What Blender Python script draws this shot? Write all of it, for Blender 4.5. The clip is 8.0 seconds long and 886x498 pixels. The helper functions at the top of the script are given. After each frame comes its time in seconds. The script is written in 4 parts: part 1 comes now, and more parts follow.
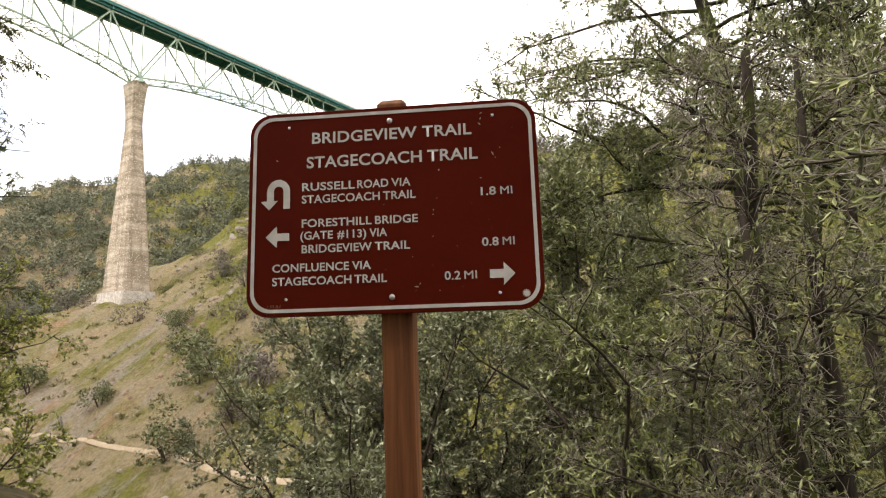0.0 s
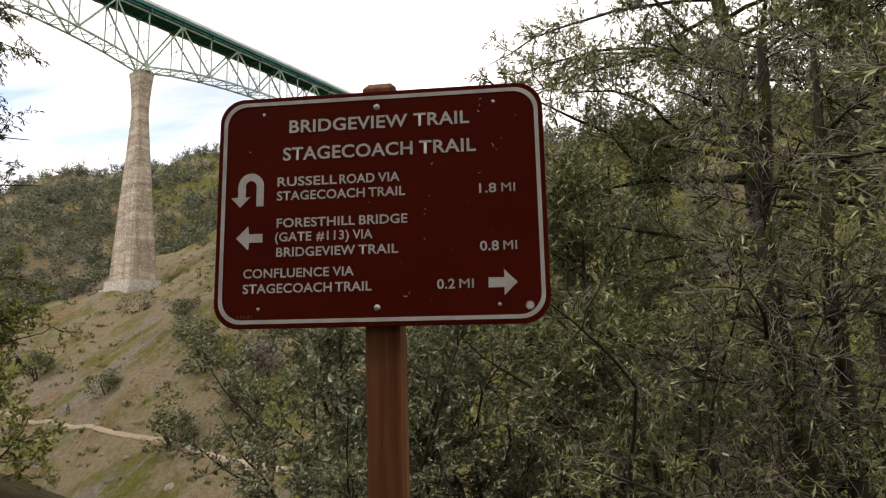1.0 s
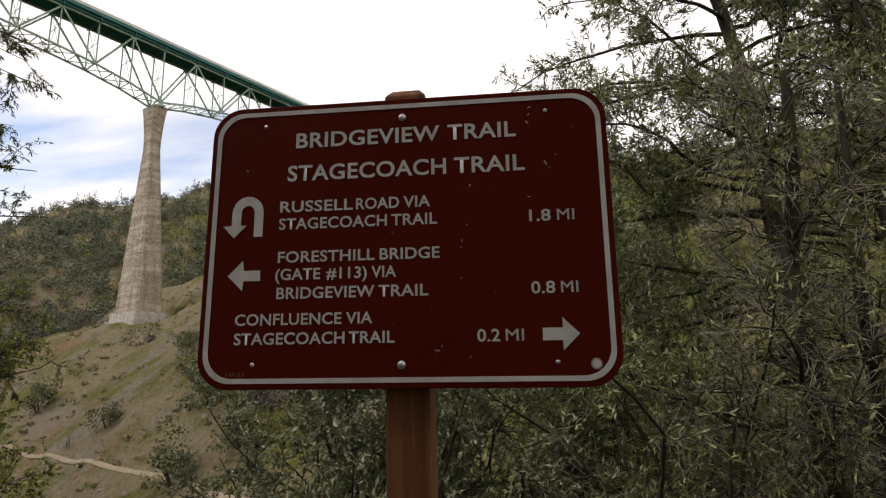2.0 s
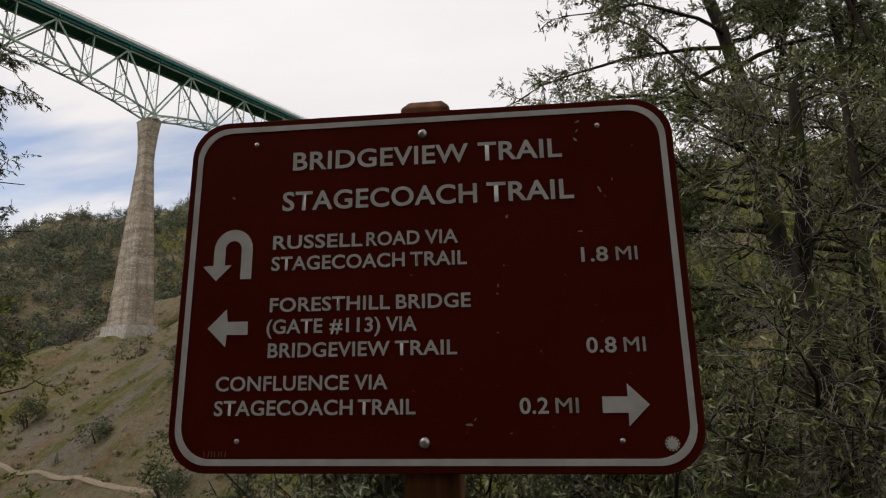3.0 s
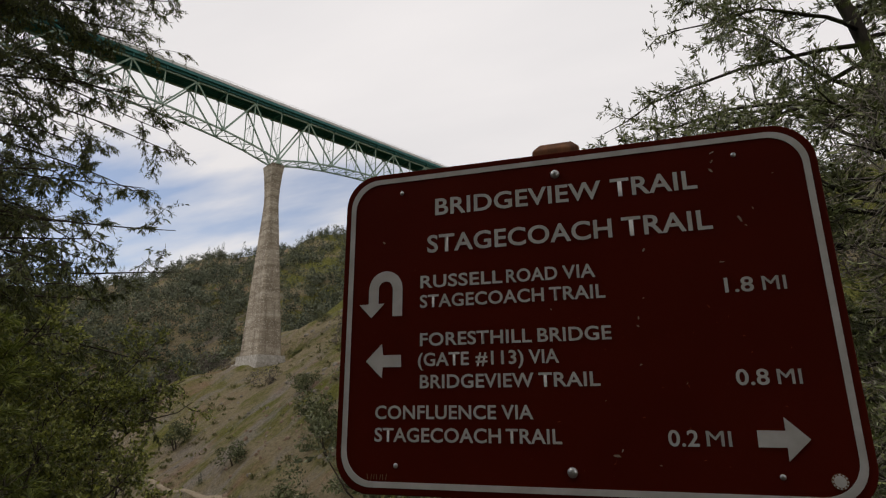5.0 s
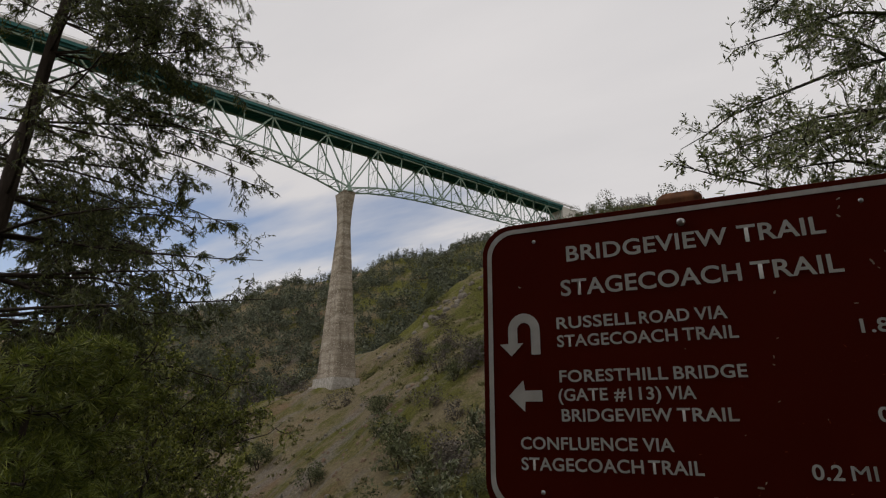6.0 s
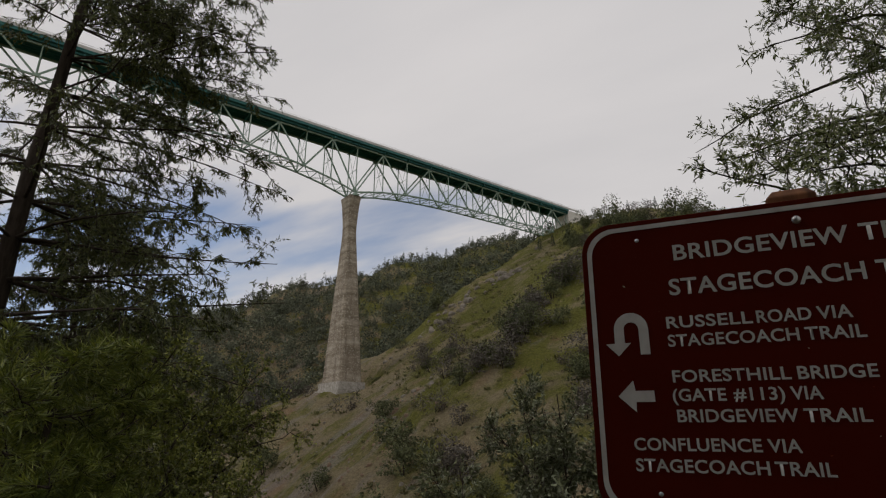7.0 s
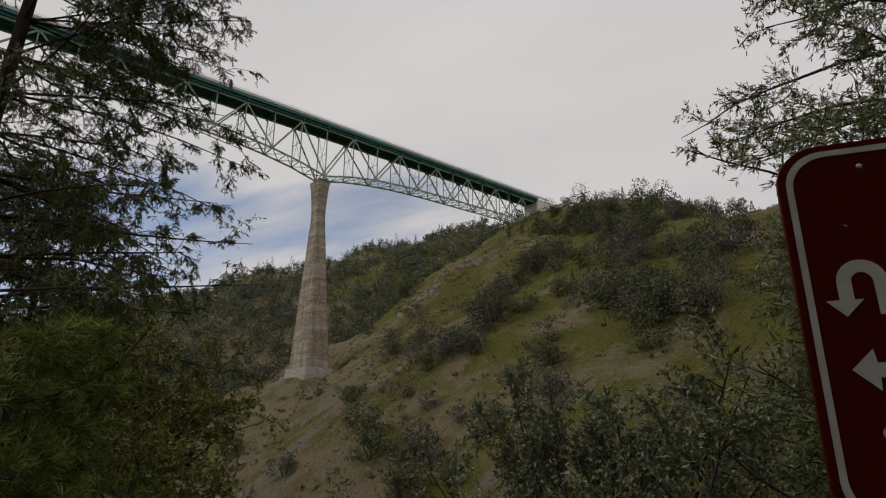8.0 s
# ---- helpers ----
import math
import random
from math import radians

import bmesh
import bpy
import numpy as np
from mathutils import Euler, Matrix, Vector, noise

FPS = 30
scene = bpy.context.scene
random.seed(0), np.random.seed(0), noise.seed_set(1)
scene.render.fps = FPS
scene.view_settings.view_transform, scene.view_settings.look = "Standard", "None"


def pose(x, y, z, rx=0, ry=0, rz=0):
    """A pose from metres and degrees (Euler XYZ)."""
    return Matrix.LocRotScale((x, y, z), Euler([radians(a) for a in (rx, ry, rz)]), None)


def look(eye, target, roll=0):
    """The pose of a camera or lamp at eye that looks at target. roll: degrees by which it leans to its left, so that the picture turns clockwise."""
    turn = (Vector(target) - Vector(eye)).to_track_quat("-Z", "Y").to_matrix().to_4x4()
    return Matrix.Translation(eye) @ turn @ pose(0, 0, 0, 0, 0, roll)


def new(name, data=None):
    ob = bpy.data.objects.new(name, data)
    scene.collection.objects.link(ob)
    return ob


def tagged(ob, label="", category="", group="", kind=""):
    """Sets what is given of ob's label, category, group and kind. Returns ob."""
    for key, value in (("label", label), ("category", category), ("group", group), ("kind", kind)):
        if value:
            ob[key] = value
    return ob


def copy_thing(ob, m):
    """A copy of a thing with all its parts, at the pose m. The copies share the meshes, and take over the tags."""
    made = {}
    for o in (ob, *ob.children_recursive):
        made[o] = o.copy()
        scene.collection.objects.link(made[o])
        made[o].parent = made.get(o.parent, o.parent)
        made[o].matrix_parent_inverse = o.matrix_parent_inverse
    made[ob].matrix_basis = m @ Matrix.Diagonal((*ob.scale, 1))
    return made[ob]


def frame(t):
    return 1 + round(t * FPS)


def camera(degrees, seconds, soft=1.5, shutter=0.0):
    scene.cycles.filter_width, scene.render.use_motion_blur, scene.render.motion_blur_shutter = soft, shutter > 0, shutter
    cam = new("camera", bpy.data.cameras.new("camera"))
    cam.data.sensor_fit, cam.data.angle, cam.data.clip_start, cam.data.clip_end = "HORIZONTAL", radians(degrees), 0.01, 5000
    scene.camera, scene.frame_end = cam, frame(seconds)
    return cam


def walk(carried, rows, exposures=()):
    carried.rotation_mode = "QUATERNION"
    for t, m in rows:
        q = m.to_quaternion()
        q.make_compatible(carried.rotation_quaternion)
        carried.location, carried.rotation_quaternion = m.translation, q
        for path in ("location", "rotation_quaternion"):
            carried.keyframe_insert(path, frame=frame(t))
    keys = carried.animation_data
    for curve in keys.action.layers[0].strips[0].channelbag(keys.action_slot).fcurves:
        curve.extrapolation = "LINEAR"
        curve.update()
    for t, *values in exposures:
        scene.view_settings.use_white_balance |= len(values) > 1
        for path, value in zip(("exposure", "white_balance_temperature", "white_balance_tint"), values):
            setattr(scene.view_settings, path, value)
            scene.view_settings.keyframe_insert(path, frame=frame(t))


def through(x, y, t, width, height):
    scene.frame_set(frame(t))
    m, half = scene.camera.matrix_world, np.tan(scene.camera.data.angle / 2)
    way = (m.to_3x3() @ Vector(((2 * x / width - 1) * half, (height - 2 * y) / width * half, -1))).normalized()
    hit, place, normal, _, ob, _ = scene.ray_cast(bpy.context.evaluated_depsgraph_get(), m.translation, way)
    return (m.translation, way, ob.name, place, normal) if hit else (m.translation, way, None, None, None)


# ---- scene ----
cam = camera(75.88, 8.0, soft=1.2)
walk(cam, [
    (0, pose(0.264, -1.427, 1.393, 98.87, 2.32, 5.53)),
    (0.5, pose(0.275, -1.374, 1.415, 97.72, 2.08, 5.45)),
    (1, pose(0.278, -1.257, 1.449, 97.99, 1.80, 5.97)),
    (1.5, pose(0.224, -1.180, 1.475, 99.53, 1.60, 6.56)),
    (1.7, pose(0.211, -1.116, 1.477, 100.46, 1.40, 6.60)),
    (2.8, pose(0.124, -0.846, 1.589, 102.39, 1.55, 6.09)),
    (3, pose(0.116, -0.838, 1.591, 102.66, 1.50, 5.95)),
    (3.5, pose(0.115, -0.830, 1.588, 102.99, 1.51, 6.37)),
    (4, pose(0.120, -0.840, 1.588, 103.46, 1.41, 8.83)),
    (4.5, pose(0.105, -0.865, 1.586, 104.48, 1.10, 12.77)),
    (5, pose(0.080, -0.905, 1.593, 105.69, 0.84, 17.02)),
    (5.2, pose(0.072, -0.932, 1.602, 105.98, 0.80, 18.94)),
    (6.5, pose(-0.068, -1.119, 1.608, 108.54, 0.11, 24.99)),
    (7, pose(-0.177, -1.131, 1.601, 108.34, 0.16, 24.59)),
    (7.5, pose(-0.367, -1.054, 1.598, 107.72, 0.33, 23.32)),
    (8, pose(-0.570, -0.953, 1.606, 106.97, 0.29, 21.38)),
], exposures=[(0, 1.75, 7100, 14), (0.5, 1.33, 7100, 14), (1, 0.95, 6950, 14), (1.5, 0.8, 6900, 14), (3, 0.08, 6600, 12), (4.5, 0.03, 6600, 12), (6.5, -0.45, 6550, 12), (8, -0.5, 6600, 12)])

# ---- world and sun: a bright overcast sky with a few blue gaps ----
SUN_EL, SUN_AZ = 48, -118
world = bpy.data.worlds.new("sky")
scene.world = world
world.use_nodes = True
wn, wl = world.node_tree.nodes, world.node_tree.links
wn.clear()
w_out = wn.new("ShaderNodeOutputWorld")
w_bg = wn.new("ShaderNodeBackground")
w_sky = wn.new("ShaderNodeTexSky")
w_sky.sky_type, w_sky.sun_disc = "NISHITA", False
w_sky.sun_elevation, w_sky.sun_rotation = radians(SUN_EL), radians(SUN_AZ)
w_tc = wn.new("ShaderNodeTexCoord")
w_sep = wn.new("ShaderNodeSeparateXYZ")
wl.new(w_tc.outputs["Generated"], w_sep.inputs[0])


def w_math(op, a, b):
    n = wn.new("ShaderNodeMath")
    n.operation = op
    for k, v in enumerate((a, b)):
        if isinstance(v, (int, float)):
            n.inputs[k].default_value = v
        else:
            wl.new(v, n.inputs[k])
    return n.outputs[0]


# cloud layer: the direction laid out on a flat sheet overhead
w_h = w_math("ADD", w_math("MAXIMUM", w_sep.outputs[2], 0.0), 0.22)
w_uv = wn.new("ShaderNodeCombineXYZ")
wl.new(w_math("DIVIDE", w_sep.outputs[0], w_h), w_uv.inputs[0])
wl.new(w_math("DIVIDE", w_sep.outputs[1], w_h), w_uv.inputs[1])
w_noise = wn.new("ShaderNodeTexNoise")
w_noise.inputs["Scale"].default_value, w_noise.inputs["Detail"].default_value = 0.95, 6
w_noise.inputs["Roughness"].default_value = 0.5
w_map = wn.new("ShaderNodeMapping")
w_map.inputs["Location"].default_value = (3.1, 1.7, 0)
w_map.inputs["Rotation"].default_value = (0, 0, radians(35))
w_map.inputs["Scale"].default_value = (0.8, 2.3, 1)
wl.new(w_uv.outputs[0], w_map.inputs[0])
wl.new(w_map.outputs[0], w_noise.inputs["Vector"])
# cover thins out towards the open north-west horizon
w_cov = w_math("ADD", w_noise.outputs["Fac"], w_math("MULTIPLY", w_sep.outputs[0], 0.22))
w_cov = w_math("ADD", w_cov, w_math("MULTIPLY", w_sep.outputs[2], 0.50))
w_ramp = wn.new("ShaderNodeValToRGB")
w_ramp.color_ramp.elements[0].position, w_ramp.color_ramp.elements[1].position = 0.42, 0.58
w_ramp.color_ramp.elements[0].color = (0.16, 0.16, 0.16, 1)
wl.new(w_cov, w_ramp.inputs[0])
w_tone = wn.new("ShaderNodeValToRGB")
w_tone.color_ramp.elements[0].position, w_tone.color_ramp.elements[0].color = 0.3, (8.7, 8.65, 8.75, 1)
w_tone.color_ramp.elements[1].position, w_tone.color_ramp.elements[1].color = 0.7, (10.2, 10.0, 9.95, 1)
wl.new(w_noise.outputs["Fac"], w_tone.inputs[0])
w_mix = wn.new("ShaderNodeMixRGB")
wl.new(w_ramp.outputs[0], w_mix.inputs[0])
w_gain = wn.new("ShaderNodeMixRGB")
w_gain.blend_type = "MULTIPLY"
w_gain.inputs[0].default_value, w_gain.inputs[2].default_value = 1.0, (1.55, 1.55, 1.6, 1)
wl.new(w_sky.outputs[0], w_gain.inputs[1])
wl.new(w_gain.outputs[0], w_mix.inputs[1])
wl.new(w_tone.outputs[0], w_mix.inputs[2])
wl.new(w_mix.outputs[0], w_bg.inputs[0])
w_bg.inputs[1].default_value = 0.088
wl.new(w_bg.outputs[0], w_out.inputs[0])
sun = new("sun", bpy.data.lights.new("sun", "SUN"))
sun.data.energy, sun.data.angle, sun.data.color = 1.2, radians(25), (1.0, 0.95, 0.88)
sun.matrix_world = look((0, 0, 0), (-math.sin(radians(SUN_AZ)) * math.cos(radians(SUN_EL)), -math.cos(radians(SUN_AZ)) * math.cos(radians(SUN_EL)), -math.sin(radians(SUN_EL))))


# ---- materials ----
class Nodes:
    """A short way to write a node material."""

    def __init__(self, name, rough=0.7, metal=0.0, spec=0.5):
        self.m = bpy.data.materials.new(name)
        self.m.use_nodes = True
        self.t = self.m.node_tree
        self.b = self.t.nodes["Principled BSDF"]
        self.b.inputs["Roughness"].default_value = rough
        self.b.inputs["Metallic"].default_value = metal
        self.b.inputs["Specular IOR Level"].default_value = spec
        self.tc = self.t.nodes.new("ShaderNodeTexCoord")

    def link(self, a, b):
        self.t.links.new(a, b)

    def coord(self, scale=(1, 1, 1), rot=(0, 0, 0), source="Object"):
        n = self.t.nodes.new("ShaderNodeMapping")
        n.inputs["Scale"].default_value = scale
        n.inputs["Rotation"].default_value = [radians(a) for a in rot]
        self.link(self.tc.outputs[source], n.inputs[0])
        return n.outputs[0]

    def noise(self, scale, detail=4, rough=0.55, vec=None):
        n = self.t.nodes.new("ShaderNodeTexNoise")
        n.inputs["Scale"].default_value, n.inputs["Detail"].default_value, n.inputs["Roughness"].default_value = scale, detail, rough
        self.link(vec if vec else self.tc.outputs["Object"], n.inputs["Vector"])
        return n.outputs["Fac"]

    def ramp(self, fac, *stops):
        n = self.t.nodes.new("ShaderNodeValToRGB")
        e = n.color_ramp.elements
        while len(e) < len(stops):
            e.new(0.5)
        for k, (p, c) in enumerate(stops):
            e[k].position = p
            e[k].color = (c, c, c, 1) if isinstance(c, (int, float)) else (*c, 1)
        self.link(fac, n.inputs[0])
        return n.outputs[0]

    def mix(self, fac, a, b, how="MIX"):
        n = self.t.nodes.new("ShaderNodeMixRGB")
        n.blend_type = how
        for k, v in enumerate((fac, a, b)):
            if isinstance(v, (int, float)):
                n.inputs[k].default_value = v if k == 0 else (v, v, v, 1)
            elif isinstance(v, tuple):
                n.inputs[k].default_value = (*v, 1)
            else:
                self.link(v, n.inputs[k])
        return n.outputs[0]

    def island(self):
        return self.t.nodes.new("ShaderNodeNewGeometry").outputs["Random Per Island"]

    def chance(self):
        return self.t.nodes.new("ShaderNodeObjectInfo").outputs["Random"]

    def color(self, c):
        if isinstance(c, tuple):
            self.b.inputs["Base Color"].default_value = (*c, 1)
        else:
            self.link(c, self.b.inputs["Base Color"])
        return self

    def rough(self, c):
        self.link(c, self.b.inputs["Roughness"])
        return self

    def bump(self, h, strength=0.3, dist=0.01):
        n = self.t.nodes.new("ShaderNodeBump")
        n.inputs["Strength"].default_value, n.inputs["Distance"].default_value = strength, dist
        self.link(h, n.inputs["Height"])
        self.link(n.outputs[0], self.b.inputs["Normal"])
        return self


def leaf_material(name, dark, mid, light, rough=0.42, through=0.25, patch_size=0.9, uneven=0.0):
    k = Nodes(name, rough, 0, 0.5)
    i = k.island()
    base = k.ramp(i, (0.0, dark), (0.45, mid), (0.85, light), (1.0, tuple(min(1, c * 1.5) for c in light)))
    patch = k.noise(patch_size, 2)
    col = k.mix(k.ramp(patch, (0.35, 0.0), (0.7, 0.25)), base, mid)
    if uneven:
        col = k.mix(uneven, col, k.ramp(patch, (0.38, tuple(c * 0.8 for c in dark)), (0.5, mid), (0.62, tuple(c * 1.1 for c in light))))
    k.color(col)
    k.b.inputs["Transmission Weight"].default_value = 0.0
    trans = k.t.nodes.new("ShaderNodeBsdfTranslucent")
    k.link(col, trans.inputs[0])
    mixer = k.t.nodes.new("ShaderNodeMixShader")
    mixer.inputs[0].default_value = through
    k.link(k.b.outputs[0], mixer.inputs[1])
    k.link(trans.outputs[0], mixer.inputs[2])
    k.link(mixer.outputs[0], k.t.nodes["Material Output"].inputs["Surface"])
    return k.m


def sign_paint():
    k = Nodes("brown_sign_sheeting", 0.5, 0, 0.04)
    big, fine = k.noise(4, 5), k.noise(60, 4)
    col = k.ramp(big, (0.3, (0.075, 0.0074, 0.0030)), (0.7, (0.092, 0.0100, 0.0040)))
    specks = k.ramp(k.noise(95, 2), (0.74, 0.0), (0.78, 0.5))
    k.color(k.mix(specks, col, (0.20, 0.075, 0.045)))
    k.rough(k.ramp(fine, (0.3, 0.42), (0.75, 0.62)))
    return k.bump(k.noise(18, 3), 0.05, 0.004).m


def sign_white():
    k = Nodes("white_reflective_sheeting", 0.5, 0, 0.4)
    k.color(k.ramp(k.noise(25, 5), (0.3, (0.48, 0.465, 0.435)), (0.7, (0.62, 0.605, 0.58))))
    return k.bump(k.noise(900, 1), 0.05, 0.0005).m


def post_wood():
    k = Nodes("stained_redwood", 0.75, 0, 0.3)
    v = k.coord((38, 38, 1.6))
    grain = k.noise(1.0, 6, 0.65, v)
    col = k.ramp(grain, (0.28, (0.052, 0.018, 0.007)), (0.5, (0.150, 0.056, 0.019)), (0.72, (0.25, 0.100, 0.036)))
    knots = k.ramp(k.noise(6, 2), (0.62, 0.0), (0.72, 0.6))
    k.color(k.mix(knots, col, (0.09, 0.03, 0.012)))
    return k.bump(grain, 0.35, 0.003).m


def zinc():
    k = Nodes("galvanised_steel", 0.38, 0.9)
    k.color(k.ramp(k.noise(140, 3), (0.3, (0.42, 0.43, 0.44)), (0.7, (0.66, 0.66, 0.66))))
    return k.m


def concrete():
    k = Nodes("weathered_board_formed_concrete", 0.9, 0, 0.2)
    pours = k.noise(1.0, 3, 0.7, k.coord((0.05, 0.05, 0.33)))
    streak = k.noise(1.0, 5, 0.6, k.coord((0.45, 0.45, 0.03)))
    fine = k.noise(1.3, 6)
    col = k.ramp(pours, (0.34, (0.180, 0.148, 0.108)), (0.5, (0.285, 0.240, 0.182)), (0.66, (0.43, 0.38, 0.305)))
    col = k.mix(k.ramp(streak, (0.42, 0.0), (0.66, 0.6)), col, (0.13, 0.100, 0.072))
    col = k.mix(k.ramp(fine, (0.55, 0.0), (0.64, 0.65)), col, (0.56, 0.51, 0.43))
    k.color(col)
    return k.bump(fine, 0.5, 0.15).m


def steel(name, a, b, rust=0.35):
    k = Nodes(name, 0.6, 0, 0.4)
    col = k.ramp(k.noise(0.35, 5), (0.3, a), (0.7, b))
    k.color(k.mix(k.ramp(k.noise(1.1, 4), (0.58, 0.0), (0.72, rust)), col, (0.16, 0.12, 0.09)))
    return k.m


def bark(name, dark, light, moss=0.0):
    k = Nodes(name, 0.95, 0, 0.15)
    v = k.coord((9, 9, 2.2))
    grain = k.noise(1.0, 6, 0.65, v)
    col = k.ramp(grain, (0.3, dark), (0.7, light))
    if moss:
        col = k.mix(k.ramp(k.noise(2.2, 5), (0.5, 0.0), (0.62, moss)), col, (0.075, 0.095, 0.018))
    k.color(col)
    return k.bump(grain, 0.8, 0.03).m


def hillside():
    k = Nodes("grassy_hillside", 0.97, 0, 0.1)

    def dot(v):
        n = k.t.nodes.new("ShaderNodeVectorMath")
        n.operation = "DOT_PRODUCT"
        n.inputs[1].default_value = v
        k.link(k.tc.outputs["Object"], n.inputs[0])
        return n.outputs["Value"]

    def slope_coord(down, across):
        """Down the fall line and across it."""
        n = k.t.nodes.new("ShaderNodeCombineXYZ")
        k.link(dot((-0.462 * down, -0.887 * down, 0)), n.inputs[0])
        k.link(dot((0.887 * across, -0.462 * across, 0)), n.inputs[1])
        return n.outputs[0]

    def shift(a, b):
        n = k.t.nodes.new("ShaderNodeMath")
        k.link(a, n.inputs[0])
        k.link(b, n.inputs[1])
        return n.outputs[0]
    mid = k.noise(0.04, 6, 0.65)
    fine = k.noise(0.9, 9, 0.8)
    runs = k.noise(1.0, 7, 0.68, slope_coord(0.020, 0.048))
    runs_b = k.noise(1.0, 7, 0.70, slope_coord(0.028, 0.075))
    grass = k.ramp(fine, (0.34, (0.056, 0.060, 0.012)), (0.66, (0.168, 0.162, 0.038)))
    dry = k.ramp(fine, (0.34, (0.115, 0.095, 0.058)), (0.66, (0.290, 0.238, 0.142)))
    soil = k.ramp(fine, (0.34, (0.120, 0.074, 0.044)), (0.66, (0.290, 0.190, 0.120)))
    scree = k.ramp(fine, (0.34, (0.110, 0.096, 0.086)), (0.66, (0.30, 0.27, 0.245)))
    # greener up the slope and towards the damp side gully, barer below the pier
    damp = k.t.nodes.new("ShaderNodeMapRange")
    damp.inputs[1].default_value, damp.inputs[2].default_value = -95, -15
    damp.inputs[3].default_value, damp.inputs[4].default_value = -0.07, 0.03
    k.link(dot((-0.9055, -0.656, 0)), damp.inputs[0])
    col = k.mix(k.ramp(shift(mid, damp.outputs[0]), (0.44, 0.0), (0.56, 1.0)), grass, dry)
    col = k.mix(k.ramp(shift(runs, damp.outputs[0]), (0.57, 0.0), (0.67, 0.75)), col, soil)
    col = k.mix(k.ramp(shift(runs_b, damp.outputs[0]), (0.54, 0.0), (0.65, 0.7)), col, scree)
    rust = k.noise(0.03, 5, 0.7)
    col = k.mix(k.ramp(rust, (0.60, 0.0), (0.68, 0.7)), col, soil)
    speck = k.noise(2.6, 4, 0.7)
    col = k.mix(k.ramp(speck, (0.62, 0.0), (0.70, 0.6)), col, (0.30, 0.27, 0.21))
    col = k.mix(k.ramp(speck, (0.28, 0.7), (0.38, 0.0)), col, (0.045, 0.045, 0.022))
    k.color(col)
    return k.bump(fine, 1.0, 1.4).m


def plain_noise(name, a, b, scale, rough=0.9, bump=0.4, dist=0.05):
    k = Nodes(name, rough, 0, 0.2)
    n = k.noise(scale, 6, 0.65)
    k.color(k.ramp(n, (0.3, a), (0.7, b)))
    return k.bump(n, bump, dist).m


SIGN, WHITE, POST, ZINC, CONCRETE = sign_paint(), sign_white(), post_wood(), zinc(), concrete()
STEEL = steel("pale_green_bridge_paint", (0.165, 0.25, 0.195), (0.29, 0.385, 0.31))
# deck members: a darker, bluer green than the trusses
DECK_STEEL = steel("dark_green_deck_steel", (0.014, 0.105, 0.100), (0.026, 0.150, 0.140), 0.12)
RAIL = steel("pale_concrete_parapet", (0.45, 0.44, 0.42), (0.60, 0.58, 0.55), 0.2)
PLINTH = plain_noise('pale_pier_concrete', (0.22, 0.20, 0.17), (0.50, 0.47, 0.42), 0.7)
ABUT = plain_noise("pale_abutment_concrete", (0.58, 0.55, 0.51), (0.74, 0.71, 0.66), 0.5)
GROUND = hillside()
WORN = plain_noise('chipped_paint', (0.26, 0.20, 0.15), (0.42, 0.36, 0.29), 300, bump=0.1, dist=0.001)
SCUFF = plain_noise('rust_red_scuff', (0.16, 0.030, 0.012), (0.26, 0.060, 0.025), 300, bump=0.1, dist=0.001)
SCRATCH = plain_noise('scratched_paint', (0.17, 0.09, 0.05), (0.24, 0.14, 0.08), 300, bump=0.1, dist=0.001)
REDTWIG = plain_noise('red_stem', (0.20, 0.030, 0.018), (0.34, 0.060, 0.030), 30, bump=0.1, dist=0.002)
LEAF_RED = leaf_material('reddened_leaf', (0.20, 0.05, 0.015), (0.32, 0.09, 0.02), (0.40, 0.16, 0.03), 0.5)
GRASS = leaf_material('grass_tuft', (0.075, 0.082, 0.026), (0.130, 0.125, 0.050), (0.210, 0.180, 0.095), 0.9)
TRAIL = plain_noise("pale_trail_dust", (0.19, 0.150, 0.100), (0.29, 0.240, 0.17), 0.6)
ROCK = plain_noise("lichened_rock", (0.12, 0.105, 0.085), (0.27, 0.24, 0.20), 0.9, dist=0.3)
REDROCK = plain_noise("rust_coloured_rock", (0.14, 0.092, 0.062), (0.27, 0.195, 0.14), 0.8, dist=0.3)
BARK_GREY = bark("mossy_grey_bark", (0.016, 0.013, 0.010), (0.062, 0.051, 0.040), 0.38)
BARK_MOSS = bark("mossy_bark", (0.014, 0.012, 0.009), (0.055, 0.046, 0.036), 0.75)
BARK_DARK = bark("dark_bark", (0.022, 0.017, 0.013), (0.075, 0.058, 0.044))
TWIG = plain_noise("lichened_twig", (0.11, 0.094, 0.078), (0.31, 0.28, 0.24), 14)
LEAF_BAY = leaf_material("bay_leaf", (0.042, 0.056, 0.012), (0.116, 0.142, 0.036), (0.250, 0.275, 0.118), 0.32, 0.22)
LEAF_OAK = leaf_material("oak_leaf", (0.048, 0.060, 0.025), (0.126, 0.144, 0.066), (0.262, 0.278, 0.165), 0.36, 0.22)
LEAF_SHRUB = leaf_material("shrub_leaf", (0.060, 0.076, 0.014), (0.150, 0.172, 0.030), (0.285, 0.297, 0.062), 0.45)
NEEDLE = leaf_material("fir_needle", (0.030, 0.040, 0.008), (0.064, 0.078, 0.016), (0.130, 0.142, 0.032), 0.55, 0.28)
PINE = leaf_material("pine_needle", (0.057, 0.079, 0.009), (0.127, 0.158, 0.020), (0.213, 0.236, 0.036), 0.5)
